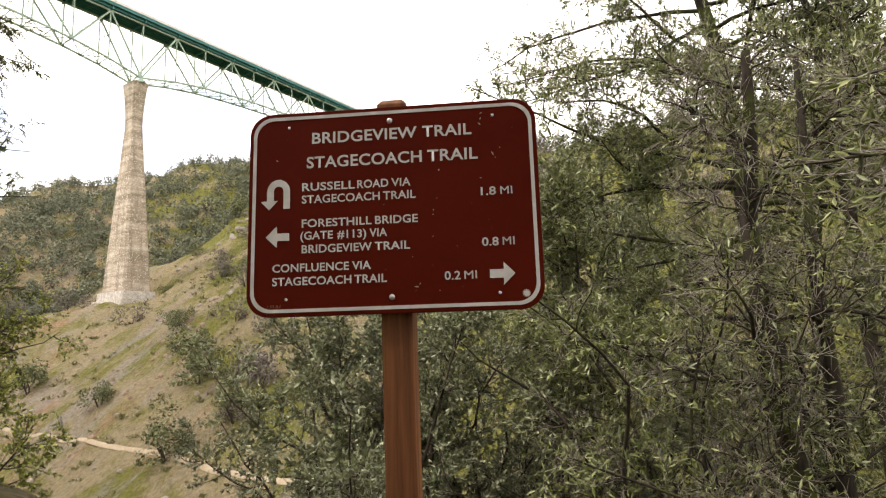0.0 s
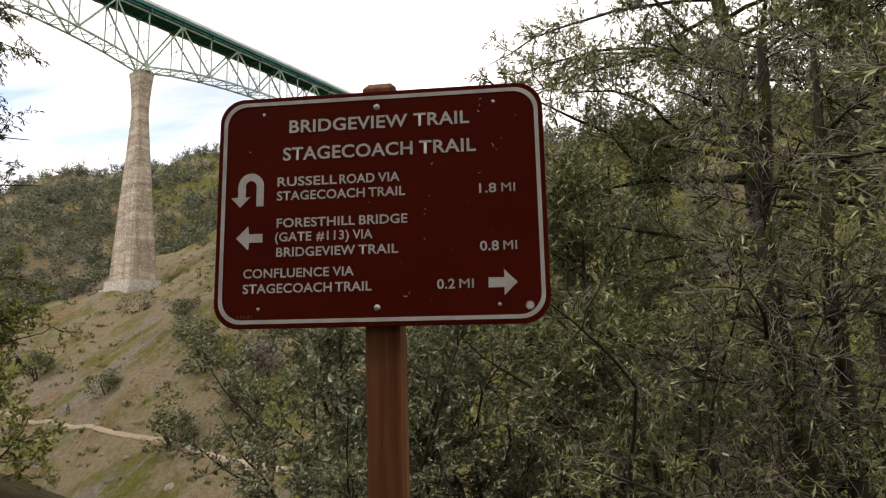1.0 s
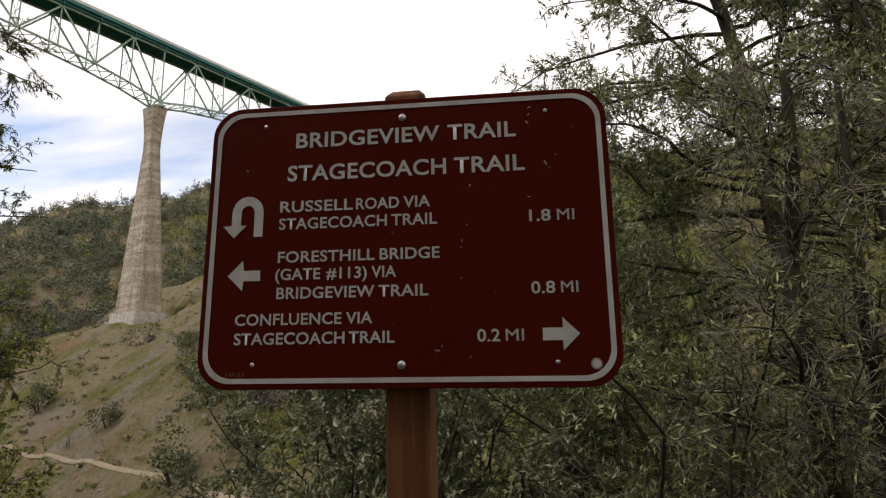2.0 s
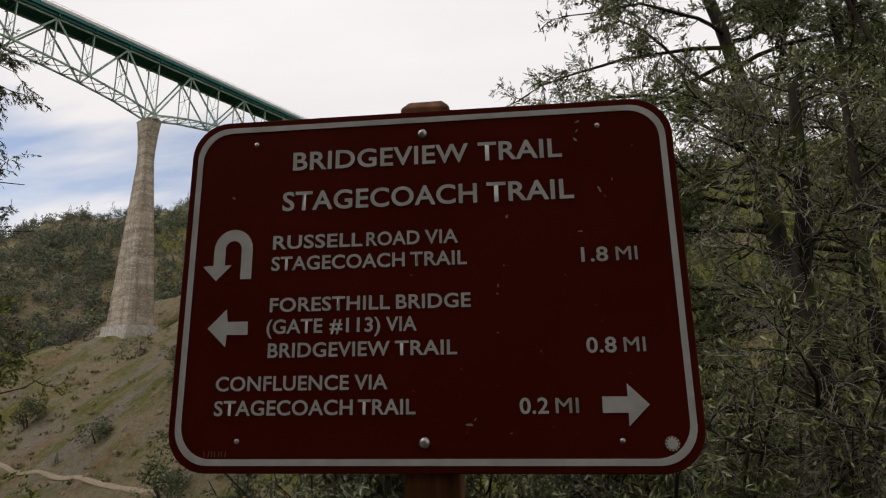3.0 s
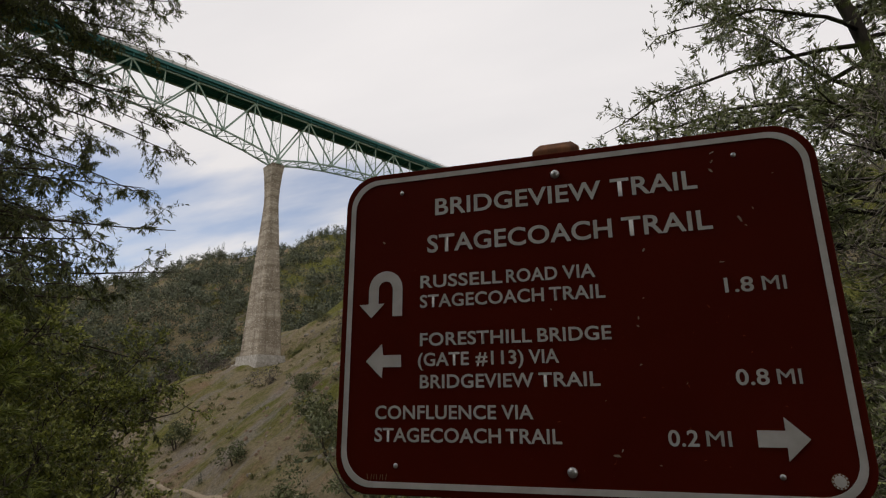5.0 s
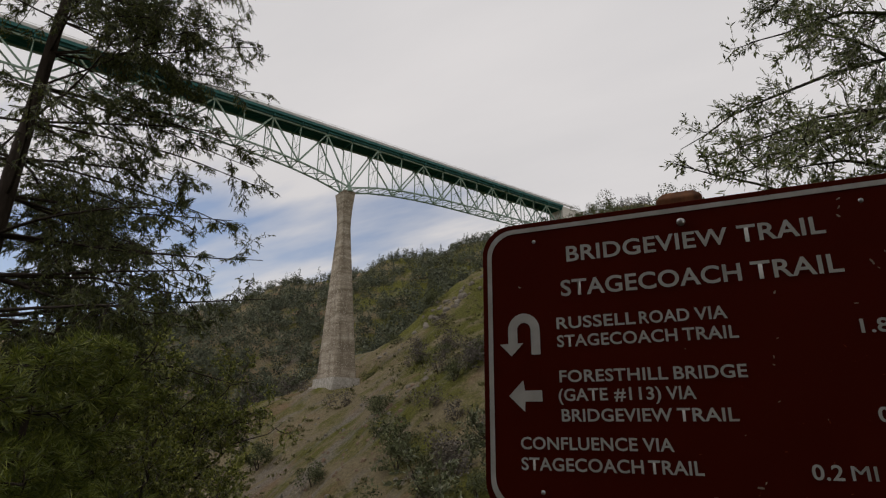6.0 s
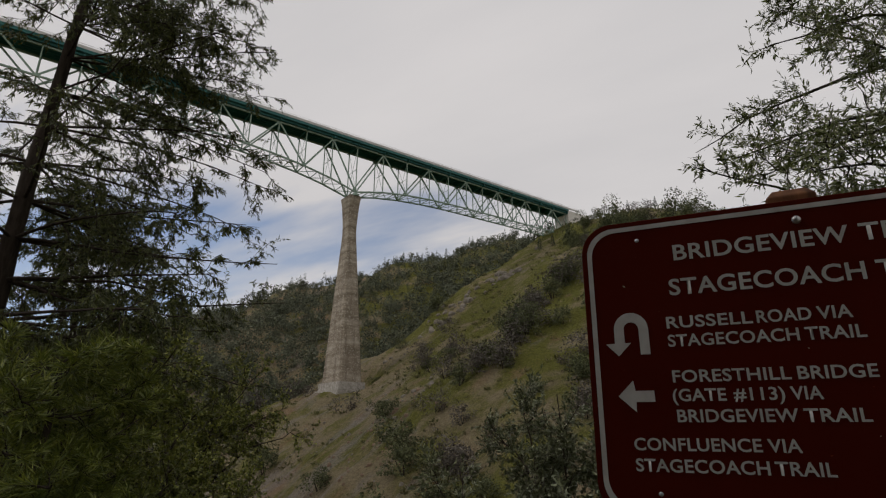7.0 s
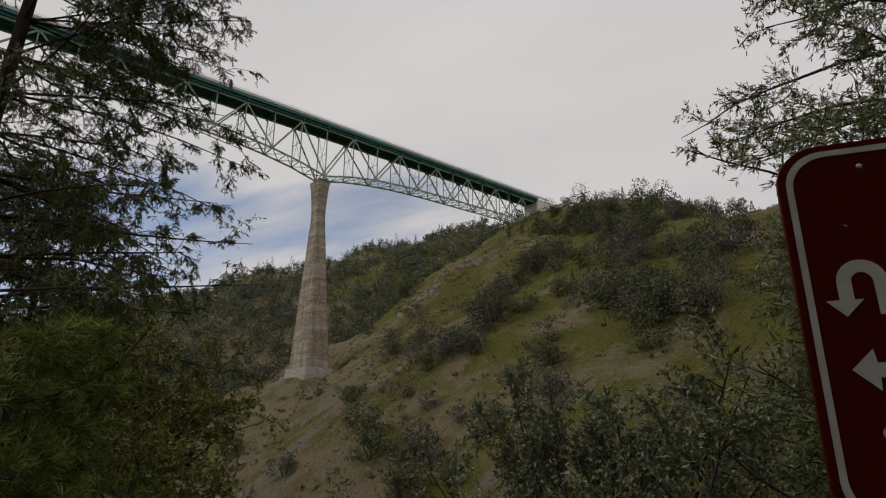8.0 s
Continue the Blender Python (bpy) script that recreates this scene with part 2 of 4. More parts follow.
# far woods: distance haze is put into the greyer, bluer leaf colour
FAR_LEAF = leaf_material("hazed_far_foliage", (0.060, 0.069, 0.044), (0.102, 0.113, 0.070), (0.162, 0.173, 0.112), 0.8, 0.1, 0.11, 0.4)
HILL_LEAF = leaf_material('hill_oak_foliage', (0.036, 0.045, 0.016), (0.074, 0.085, 0.032), (0.128, 0.138, 0.058), 0.8, 0.1, 0.2, 0.35)
FAR_GREY = leaf_material("bare_grey_brush", (0.060, 0.050, 0.040), (0.105, 0.090, 0.074), (0.165, 0.148, 0.126), 0.9, 0.1, 0.2, 0.3)
FAR_PINE = leaf_material("far_conifer_foliage", (0.024, 0.038, 0.026), (0.042, 0.060, 0.038), (0.070, 0.088, 0.055), 0.8, 0.1)


# ---- mesh helpers ----
def mesh_object(name, verts, faces, material, parent=None, label="", smooth=False):
    me = bpy.data.meshes.new(name)
    if isinstance(faces, np.ndarray):
        n, k = faces.shape
        me.vertices.add(len(verts))
        me.vertices.foreach_set("co", np.ascontiguousarray(verts, dtype=np.float32).ravel())
        me.loops.add(n * k)
        me.loops.foreach_set("vertex_index", np.ascontiguousarray(faces, dtype=np.int32).ravel())
        me.polygons.add(n)
        me.polygons.foreach_set("loop_start", np.arange(0, n * k, k, dtype=np.int32))
        me.update(calc_edges=True)
    else:
        me.from_pydata([tuple(p) for p in verts], [], faces)
    me.materials.append(material)
    if smooth:
        me.shade_smooth()
    me.update()
    ob = new(name, me)
    if parent:
        ob.parent = parent
    if label:
        tagged(ob, label)
    return ob


def part(name, bm, material, parent=None, label="", smooth=False):
    me = bpy.data.meshes.new(name)
    bm.normal_update()
    bm.to_mesh(me)
    bm.free()
    me.materials.append(material)
    if smooth:
        me.shade_smooth()
    ob = new(name, me)
    if parent:
        ob.parent = parent
    if label:
        tagged(ob, label)
    return ob


def thing(name, label, category, group="", at=(0, 0, 0)):
    ob = new(name)
    ob.location = at
    ob.empty_display_size = 0.1
    return tagged(ob, label, category, group)


def vnoise(x, y, seed=0):
    """Smooth value noise on a unit lattice, -1 to 1."""
    xi, yi = np.floor(x).astype(np.int64), np.floor(y).astype(np.int64)
    fx, fy = x - xi, y - yi
    fx, fy = fx * fx * (3 - 2 * fx), fy * fy * (3 - 2 * fy)

    def h(a, b):
        n = (a * 374761393 + b * 668265263 + seed * 974711) & 0x7FFFFFFF
        n = ((n ^ (n >> 13)) * 1274126177) & 0x7FFFFFFF
        return ((n ^ (n >> 16)) & 0xFFFF) / 32767.5 - 1
    return (h(xi, yi) * (1 - fx) + h(xi + 1, yi) * fx) * (1 - fy) + (h(xi, yi + 1) * (1 - fx) + h(xi + 1, yi + 1) * fx) * fy


def fbm(x, y, seed=0, octaves=4):
    return sum(vnoise(x * 2 ** k, y * 2 ** k, seed + k) * 0.5 ** k for k in range(octaves))


def tube_mesh(segs, sides=5):
    """Tapered tubes from rows (x0 y0 z0 x1 y1 z1 r0 r1)."""
    s = np.asarray(segs, float)
    a, b, r0, r1 = s[:, 0:3], s[:, 3:6], s[:, 6:7], s[:, 7:8]
    d = b - a
    d /= np.maximum(np.linalg.norm(d, axis=1, keepdims=True), 1e-9)
    ref = np.where(np.abs(d[:, 2:3]) > 0.9, np.array([[1.0, 0, 0]]), np.array([[0, 0, 1.0]]))
    e1 = np.cross(d, ref)
    e1 /= np.linalg.norm(e1, axis=1, keepdims=True)
    e2 = np.cross(d, e1)
    rings = []
    for c, r in ((a, r0), (b + d * r1 * 0.3, r1)):
        for k in range(sides):
            t = 2 * math.pi * k / sides
            rings.append(c + r * (math.cos(t) * e1 + math.sin(t) * e2))
    verts = np.stack(rings, 1).reshape(-1, 3)
    base = (np.arange(len(s)) * 2 * sides)[:, None]
    quads = np.array([[k, (k + 1) % sides, sides + (k + 1) % sides, sides + k] for k in range(sides)])
    return verts, (base[:, :, None] + quads[None]).reshape(-1, 4)


def line_mesh(rows, sides=8):
    """One connected tapered tube through rows that follow one another."""
    pts = np.vstack([rows[:, 0:3], rows[-1:, 3:6]])
    rad = np.concatenate([rows[:, 6], rows[-1:, 7]])
    d = np.gradient(pts, axis=0)
    d /= np.maximum(np.linalg.norm(d, axis=1, keepdims=True), 1e-9)
    e1 = np.cross(d, np.array([0.31, 0.95, 0.05]))
    e1 /= np.linalg.norm(e1, axis=1, keepdims=True)
    e2 = np.cross(d, e1)
    a = 2 * math.pi * np.arange(sides) / sides
    knots = 1 + 0.10 * np.sin(3 * a[None] + np.arange(len(pts))[:, None] * 1.7) + 0.06 * np.sin(np.arange(len(pts))[:, None] * 2.3)
    ring = pts[:, None] + (rad[:, None] * knots)[:, :, None] * (np.cos(a)[None, :, None] * e1[:, None] + np.sin(a)[None, :, None] * e2[:, None])
    n = len(pts)
    k, j = np.meshgrid(np.arange(n - 1), np.arange(sides), indexing="ij")
    j2 = (j + 1) % sides
    faces = np.stack([k * sides + j, k * sides + j2, (k + 1) * sides + j2, (k + 1) * sides + j], 2).reshape(-1, 4)
    return ring.reshape(-1, 3), faces


def leaf_mesh(p, d, length, width, rng, fold=0.25, facing=None):
    """Folded pointed leaves at points p along directions d, two triangles each."""
    n = len(p)
    d = d / np.maximum(np.linalg.norm(d, axis=1, keepdims=True), 1e-9)
    side = np.cross(d, rng.normal(size=(n, 3)) if facing is None else facing)
    side /= np.maximum(np.linalg.norm(side, axis=1, keepdims=True), 1e-9)
    up = np.cross(side, d)
    length, width = np.asarray(length).reshape(-1, 1), np.asarray(width).reshape(-1, 1)
    mid = p + d * length * 0.45 + up * width * fold
    tip = p + d * length - up * width * fold * 0.6
    verts = np.stack([p, mid - side * width * 0.5, tip, mid + side * width * 0.5], 1).reshape(-1, 3)
    base = (np.arange(n) * 4)[:, None]
    faces = np.concatenate([base + np.array([[0, 2, 1]]), base + np.array([[0, 3, 2]])], 1).reshape(-1, 3)
    return verts, faces


# ---- the lie of the land: one canyon side rising to a rim along the bridge's line ----
UX, UY, NX, NY, AX, AY = -0.462, -0.887, 0.887, -0.462, -91.0, 429.0


def along(s, q, z=0.0):
    """A place s metres from the abutment along the bridge and q metres to its near side."""
    return (AX + UX * s + NX * q, AY + UY * s + NY * q, z)


def soft_max(a, b, k):
    h = np.clip(0.5 + 0.5 * (a - b) / k, 0, 1)
    return b * (1 - h) + a * h + k * h * (1 - h)


def soft_min(a, b, k):
    return -soft_max(-a, -b, k)


def land(x, y):
    x, y = np.asarray(x, float), np.asarray(y, float)
    s = (x - AX) * UX + (y - AY) * UY
    q = (x - AX) * NX + (y - AY) * NY
    r = np.hypot(x, y)
    az = np.degrees(np.arctan2(x, y))
    wobble = fbm(x / 70, y / 70, 3) * 5 + fbm(x / 16, y / 16, 9) * 1.2
    # the far slope, up to the canyon's rim
    front = 25.5 - 0.727 * (s - 191) + wobble * np.clip((r - 60) / 120, 0, 1)
    brink = -14 - 44 * np.clip((s - 150) / 30, 0, 1)
    front = front - 0.55 * np.maximum(0, brink - q)
    rim = 164 - 5 * np.clip(q / 45, 0, 1) - np.minimum(0.0022 * np.maximum(q, 0) ** 2, 75) + 3 * fbm(x / 60, y / 60, 5)
    # a shoulder of the slope below the pier's outer side
    front = front + 11 * np.exp(-((s - 224) / 17) ** 2) * np.clip((24 - q) / 34, 0, 1) * np.clip((q + 80) / 30, 0, 1)
    front = soft_min(front, rim, 14)
    # the levelled bench for the pier, and the trail's bench
    d = np.hypot(s - 191, q)
    front = np.where(d < 40, front + (23.9 - front) * np.clip(1 - (d - 14) / 10, 0, 1), front)
    front = np.maximum(front, -44 + wobble)
    # the wooded hill behind the spur
    el = 18.6 + (np.clip(az, -100, -16) + 18.5) * 0.255 - np.maximum(0, az + 16) * 0.9
    el = el + 0.55 * np.exp(-((az + 35) / 7) ** 2)
    ridge = 650 * np.tan(np.radians(np.clip(el, 3, 20)))
    t = np.clip((r - 330) / 320, 0, 1)
    back = -45 + (ridge + 45) * t * (1.35 - 0.35 * t) + wobble * 1.6 * t
    back = np.where((np.abs(az) < 110), back - 0.25 * np.maximum(0, r - 660), -60)
    # the near slope, falling from the path to the ravine and rising behind it
    near = -0.62 * np.maximum(0, 336.5 - s) + 0.45 * np.maximum(0, s - 342) + fbm(x / 3, y / 3, 21) * 0.15
    near = near - 3.6 * np.exp(-((x + 4.3) ** 2 + (y - 3.4) ** 2) / 5.5) - 1.2 * np.exp(-((x + 1.5) ** 2 + (y - 3.6) ** 2) / 4.0)
    near = np.where(s > 336.5, soft_min(near, np.full_like(near, 60.0), 10), near)
    return soft_max(soft_max(front, back, 4), near, 2.0)


def build_ground():
    az = np.concatenate([np.linspace(-75, 45, 301), np.linspace(47, 283, 90)])
    r = np.concatenate([np.linspace(0.6, 30, 50), np.geomspace(30.6, 560, 130), np.geomspace(565, 4200, 60)])
    a, rr = np.meshgrid(np.radians(az), r)
    x, y = rr * np.sin(a), rr * np.cos(a)
    z = land(x, y)
    m, n = x.shape
    verts = np.stack([x, y, z], 2).reshape(-1, 3)
    i, j = np.meshgrid(np.arange(m - 1), np.arange(n - 1), indexing="ij")
    faces = np.stack([i * n + j, i * n + j + 1, (i + 1) * n + j + 1, (i + 1) * n + j], 2).reshape(-1, 4)
    verts = np.vstack([verts, [[0, 0, float(land(0.0, 0.0))]]])
    tip = len(verts) - 1
    close = [[tip, k + 1, k] for k in range(n - 1)] + [[tip, 0, n - 1]]
    seam = [[k * n + n - 1, k * n, (k + 1) * n, (k + 1) * n + n - 1] for k in range(m - 1)]
    ob = mesh_object("ground", verts, [list(f) for f in faces] + close + seam, GROUND, smooth=True)
    return tagged(ob, "steep canyon hillside of thin grass, red soil and scree", "ground", kind="structure")


build_ground()


def build_trail():
    q = np.linspace(-30, 235, 400)
    s = 257 + 0.6 * np.sin(q / 21) + 0.25 * np.sin(q / 9 + 1) + 0.06 * np.maximum(0, q - 140)
    x, y, _ = along(s, q)
    bench = np.convolve(np.pad(land(x, y), 8, mode="edge"), np.ones(17) / 17, mode="valid") + 0.30
    rows = []
    for off, lift in ((-0.85, -0.7), (-0.5, 0.0), (0.5, 0.05), (0.85, -0.9)):
        x, y, _ = along(s + off * (1 + 0.25 * vnoise(q / 5, q * 0 + off, 4)), q)
        rows.append(np.stack([x, y, bench + lift], 1))
    verts = np.stack(rows, 1).reshape(-1, 3)
    faces = [[4 * k + c, 4 * k + c + 1, 4 * k + c + 5, 4 * k + c + 4] for k in range(len(q) - 1) for c in range(3)]
    return tagged(mesh_object("trail", verts, faces, TRAIL, smooth=True), "pale dirt foot trail benched across the slope", "trail", kind="structure")


build_trail()


# ---- the high truss bridge ----
def beam(p, q, w, h):
    """Box beam from p to q, w wide across and h high, as verts and faces."""
    p, q = Vector(p), Vector(q)
    d = (q - p).normalized()
    side = d.cross(Vector((0, 0, 1)))
    side = Vector((NX, NY, 0)) if side.length < 0.05 else side.normalized()
    up = side.cross(d)
    vs = [e + side * a * w / 2 + up * b * h / 2 for e in (p, q) for a, b in ((-1, -1), (1, -1), (1, 1), (-1, 1))]
    return [tuple(v) for v in vs], [[3, 2, 1, 0], [4, 5, 6, 7], [0, 1, 5, 4], [1, 2, 6, 5], [2, 3, 7, 6], [3, 0, 4, 7]]


def beams(name, rows, material, parent, label=""):
    verts, faces = [], []
    for row in rows:
        v, f = beam(*row)
        faces += [[k + len(verts) for k in c] for c in f]
        verts += v
    return mesh_object(name, verts, faces, material, parent, label)


PIER_S, HALF = 191.0, 5.2


def deck_z(s):
    return 175.2 - 0.014 * s


def low_z(s):
    """The bottom chord: deepest over the pier, rising in a curve to both sides."""
    d = abs(s - PIER_S)
    return 139.0 + 12.3 * (1 - math.exp(-d / 38)) + (0.02 * max(0, d - 110) if s < PIER_S else 0.0)


APEX = [17.3, 46.6, 75.5, 105.3, 137.0, 172.5, 207.5, 240.5, 272, 303, 334, 365, 396]


def build_bridge():
    bridge = thing("bridge", "high green steel truss bridge with a dark green deck underside", "bridge", at=along(0, 0, 170))
    inv = Matrix.Translation(-Vector(along(0, 0, 170)))

    def put(name, rows, material, label=""):
        ob = beams(name, rows, material, bridge, label)
        ob.data.transform(inv)
        return ob
    end = 404.0
    low = [1.0] + [(a + b) / 2 for a, b in zip(APEX, APEX[1:])]
    low[low.index((172.5 + 207.5) / 2)] = PIER_S
    stations = np.linspace(0, end, 60)
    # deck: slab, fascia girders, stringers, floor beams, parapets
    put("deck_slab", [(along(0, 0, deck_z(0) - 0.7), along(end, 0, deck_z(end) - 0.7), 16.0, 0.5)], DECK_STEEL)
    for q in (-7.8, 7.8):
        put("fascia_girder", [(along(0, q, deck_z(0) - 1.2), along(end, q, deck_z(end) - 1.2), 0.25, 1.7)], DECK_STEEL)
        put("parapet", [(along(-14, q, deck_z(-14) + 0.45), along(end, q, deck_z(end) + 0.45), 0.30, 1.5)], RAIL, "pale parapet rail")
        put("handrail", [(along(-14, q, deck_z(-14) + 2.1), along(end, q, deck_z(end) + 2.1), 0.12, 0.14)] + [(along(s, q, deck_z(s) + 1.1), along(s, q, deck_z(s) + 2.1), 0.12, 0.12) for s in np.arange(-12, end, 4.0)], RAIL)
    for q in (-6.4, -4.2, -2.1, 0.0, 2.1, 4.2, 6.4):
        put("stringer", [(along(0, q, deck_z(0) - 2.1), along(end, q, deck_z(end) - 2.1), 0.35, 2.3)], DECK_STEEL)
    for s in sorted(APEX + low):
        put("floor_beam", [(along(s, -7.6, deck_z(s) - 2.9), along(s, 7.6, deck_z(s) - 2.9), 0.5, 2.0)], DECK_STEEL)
    for q in (-HALF, HALF):
        top = lambda s: along(s, q, deck_z(s) - 3.8)
        bot = lambda s: along(s, q, low_z(s))
        put("top_chord", [(top(0), top(end), 0.75, 0.9)], STEEL)
        pts = sorted(APEX + low)
        for a, b in zip(pts, pts[1:]):
            put("bottom_chord", [(bot(a), bot(b), 0.75, 0.8)], STEEL)
        for s in pts:
            put("vertical_post", [(bot(s), top(s), 0.42, 0.5)], STEEL)
        for k, s in enumerate(APEX):
            for l in (low[k], low[k + 1] if k + 1 < len(low) else None):
                if l is not None:
                    put("diagonal", [(bot(l), top(s), 0.62, 0.75)], STEEL)
        for s in APEX:
            x, y, z = top(s)
            put("gusset_plate", [((x - UX * 1.3, y - UY * 1.3, z - 0.4), (x + UX * 1.3, y + UY * 1.3, z - 0.4), 0.85, 1.8)], STEEL)
    # lateral bracing between the two bottom chords and sway frames between the posts
    pts = sorted(APEX + low)
    fine = sorted(pts + [(a + b) / 2 for a, b in zip(pts, pts[1:])])
    for k, (a, b) in enumerate(zip(fine, fine[1:])):
        c = 1 if k % 2 else -1
        put("lateral_brace", [(along(a, -HALF * c, low_z(a)), along(b, HALF * c, low_z(b)), 0.32, 0.32)], STEEL)
        put("lateral_brace", [(along(a, HALF * c, low_z(a) + 0.3), along(b, -HALF * c, low_z(b) + 0.3), 0.28, 0.28)], STEEL)
        put("lateral_strut", [(along(b, -HALF, low_z(b)), along(b, HALF, low_z(b)), 0.32, 0.4)], STEEL)
    for s in pts:
        zl, zt = low_z(s), deck_z(s) - 3.8
        zm = (zl + zt) / 2
        put("sway_brace", [(along(s, -HALF, zl), along(s, 0, zm), 0.15, 0.15), (along(s, HALF, zl), along(s, 0, zm), 0.15, 0.15),
                           (along(s, -HALF, zm), along(s, HALF, zm), 0.2, 0.22), (along(s, -HALF, zt), along(s, 0, zm), 0.15, 0.15), (along(s, HALF, zt), along(s, 0, zm), 0.15, 0.15)], STEEL)
    return bridge


build_bridge()


def ring_loft(name, rings, material, parent):
    """A closed loft through rings of equal length."""
    bm = bmesh.new()
    rows = [[bm.verts.new(p) for p in ring] for ring in rings]
    n = len(rows[0])
    for a, b in zip(rows, rows[1:]):
        for k in range(n):
            bm.faces.new((a[k], a[(k + 1) % n], b[(k + 1) % n], b[k]))
    bm.faces.new(rows[0][::-1])
    bm.faces.new(rows[-1])
    return part(name, bm, material, parent)


def pier_ring(z, w, l, ch):
    """A rectangle with chamfered corners: w along the bridge, l across it."""
    pts = []
    for a, b in ((1, 1), (-1, 1), (-1, -1), (1, -1)):
        c1, c2 = (a * w / 2, b * (l / 2 - ch)), (a * (w / 2 - ch), b * l / 2)
        pts += [c1, c2] if a * b > 0 else [c2, c1]
    return [(UX * s + NX * q, UY * s + NY * q, z) for s, q in pts]


def build_pier():
    x, y, _ = along(PIER_S, 0)
    pier = thing("bridge_pier", "tall tapering weathered concrete bridge pier with a flared head", "bridge pier", at=(x, y, 24))
    top = 112.6
    rings = [pier_ring(5.2, 13.5, 21.0, 1.2)]
    for k in range(1, 24):
        t = k / 24
        w = 13.5 * (1 - 0.76 * t)
        l = 21.0 * (1 - 0.78 * t)
        if t > 0.78:
            g = ((t - 0.78) / 0.22) ** 1.4
            w, l = w + 4.2 * g, l + 7.0 * g
        rings.append(pier_ring(5.2 + (top - 5.2) * t, w, l, 1.2 - 0.5 * t))
    rings.append(pier_ring(top, 7.6, 11.8, 0.5))
    ring_loft("shaft", rings, CONCRETE, pier)
    ring_loft("plinth", [pier_ring(0.8, 16.2, 24.0, 0.4), pier_ring(5.2, 15.6, 23.4, 0.4)], PLINTH, pier)
    ring_loft("footing", [pier_ring(-8, 19, 27, 0.3), pier_ring(1.2, 19, 27, 0.3)], PLINTH, pier)
    for q in (-HALF, HALF):
        bm = bmesh.new()
        bmesh.ops.create_cone(bm, cap_ends=True, segments=4, radius1=2.4, radius2=1.0, depth=2.6, matrix=Matrix.Translation((NX * q, NY * q, top + 1.1)) @ Matrix.Rotation(radians(27.5 + 45), 4, "Z"))
        part("bearing_shoe", bm, STEEL, pier, "green steel bearing shoe")
    return pier


build_pier()


def build_abutment():
    ob = thing("bridge_abutment", "pale concrete bridge abutment with sloping wing wall", "abutment", at=along(0, 0, 150))
    inv = -Vector(along(0, 0, 150))
    for name, rows in (("front_wall", [(along(-2, 0, 164), along(0.4, 0, 164), 13.6, 20)]),
                       ("wing_wall", [(along(-26, 6.9, 167.4), along(0.4, 6.9, 167.4), 0.8, 14)]),
                       ("wing_wall", [(along(-26, -6.5, 167), along(0.4, -6.5, 167), 0.8, 14)])):
        o = beams(name, rows, ABUT, ob)
        o.data.transform(Matrix.Translation(inv))
    return ob


build_abutment()


# ---- the trail sign ----
SIGN_W, SIGN_LO, SIGN_HI, CORNER = 0.771, -0.0415, 0.511, 0.060
sign_pose = Matrix.Translation((0, 0, 1.5)) @ Matrix.Rotation(radians(-0.43), 4, "X") @ Matrix.Rotation(radians(0.63), 4, "Y")


def round_rect(w0, w1, h0, h1, r, n=10):
    pts = []
    for cx, cz, a in ((w1 - r, h1 - r, 0), (w0 + r, h1 - r, 90), (w0 + r, h0 + r, 180), (w1 - r, h0 + r, 270)):
        pts += [(cx + r * math.cos(radians(a + 90 * k / n)), cz + r * math.sin(radians(a + 90 * k / n))) for k in range(n + 1)]
    return pts


def slab(outline, y0, y1, hole=None):
    """A flat piece in the sign's plane between depths y0 (front) and y1, with an optional hole of equal point count."""
    bm = bmesh.new()
    f = [bm.verts.new((x, y0, z)) for x, z in outline]
    b = [bm.verts.new((x, y1, z)) for x, z in outline]
    n = len(outline)
    for k in range(n):
        bm.faces.new((f[k], f[(k + 1) % n], b[(k + 1) % n], b[k]))
    if hole:
        hf = [bm.verts.new((x, y0, z)) for x, z in hole]
        hb = [bm.verts.new((x, y1, z)) for x, z in hole]
        for k in range(n):
            m = (k + 1) % n
            bm.faces.new((f[m], f[k], hf[k], hf[m]))
            bm.faces.new((hf[m], hf[k], hb[k], hb[m]))
            bm.faces.new((b[k], b[m], hb[m], hb[k]))
    else:
        bm.faces.new(f[::-1])
        bm.faces.new(b)
    bmesh.ops.recalc_face_normals(bm, faces=bm.faces)
    return bm


def lettering(text, x0, x1, z0, height, parent):
    """A line of raised letters from x0 to x1, standing on z0."""
    cu = bpy.data.curves.new("lettering", "FONT")
    cu.body, cu.size, cu.offset, cu.extrude, cu.resolution_u = text, 1.0, (-0.008 if text == "MI" else 0.018), 0.0, 4
    cu.space_character = 1.04
    tmp = new("lettering_source", cu)
    me = bpy.data.meshes.new_from_object(tmp.evaluated_get(bpy.context.evaluated_depsgraph_get()))
    bpy.data.objects.remove(tmp)
    if text == "MI":
        bm = bmesh.new()
        bm.from_mesh(me)
        twin = bmesh.ops.duplicate(bm, geom=bm.verts[:] + bm.edges[:] + bm.faces[:])["geom"]
        bmesh.ops.translate(bm, vec=(0.035, 0, 0), verts=[g for g in twin if isinstance(g, bmesh.types.BMVert)])
        bm.to_mesh(me)
        bm.free()
    co = np.array([v.co[:] for v in me.vertices])
    cap = 0.729
    lo, hi = co[:, 0].min(), co[:, 0].max()
    for v in me.vertices:
        x, z = v.co.x, v.co.y
        v.co = (x0 + (x - lo) / (hi - lo) * (x1 - x0), -0.0012, z0 + z / cap * height)
    me.name = "lettering"
    me.materials.clear()
    me.materials.append(WHITE)
    ob = new("lettering", me)
    ob.parent = parent
    return ob


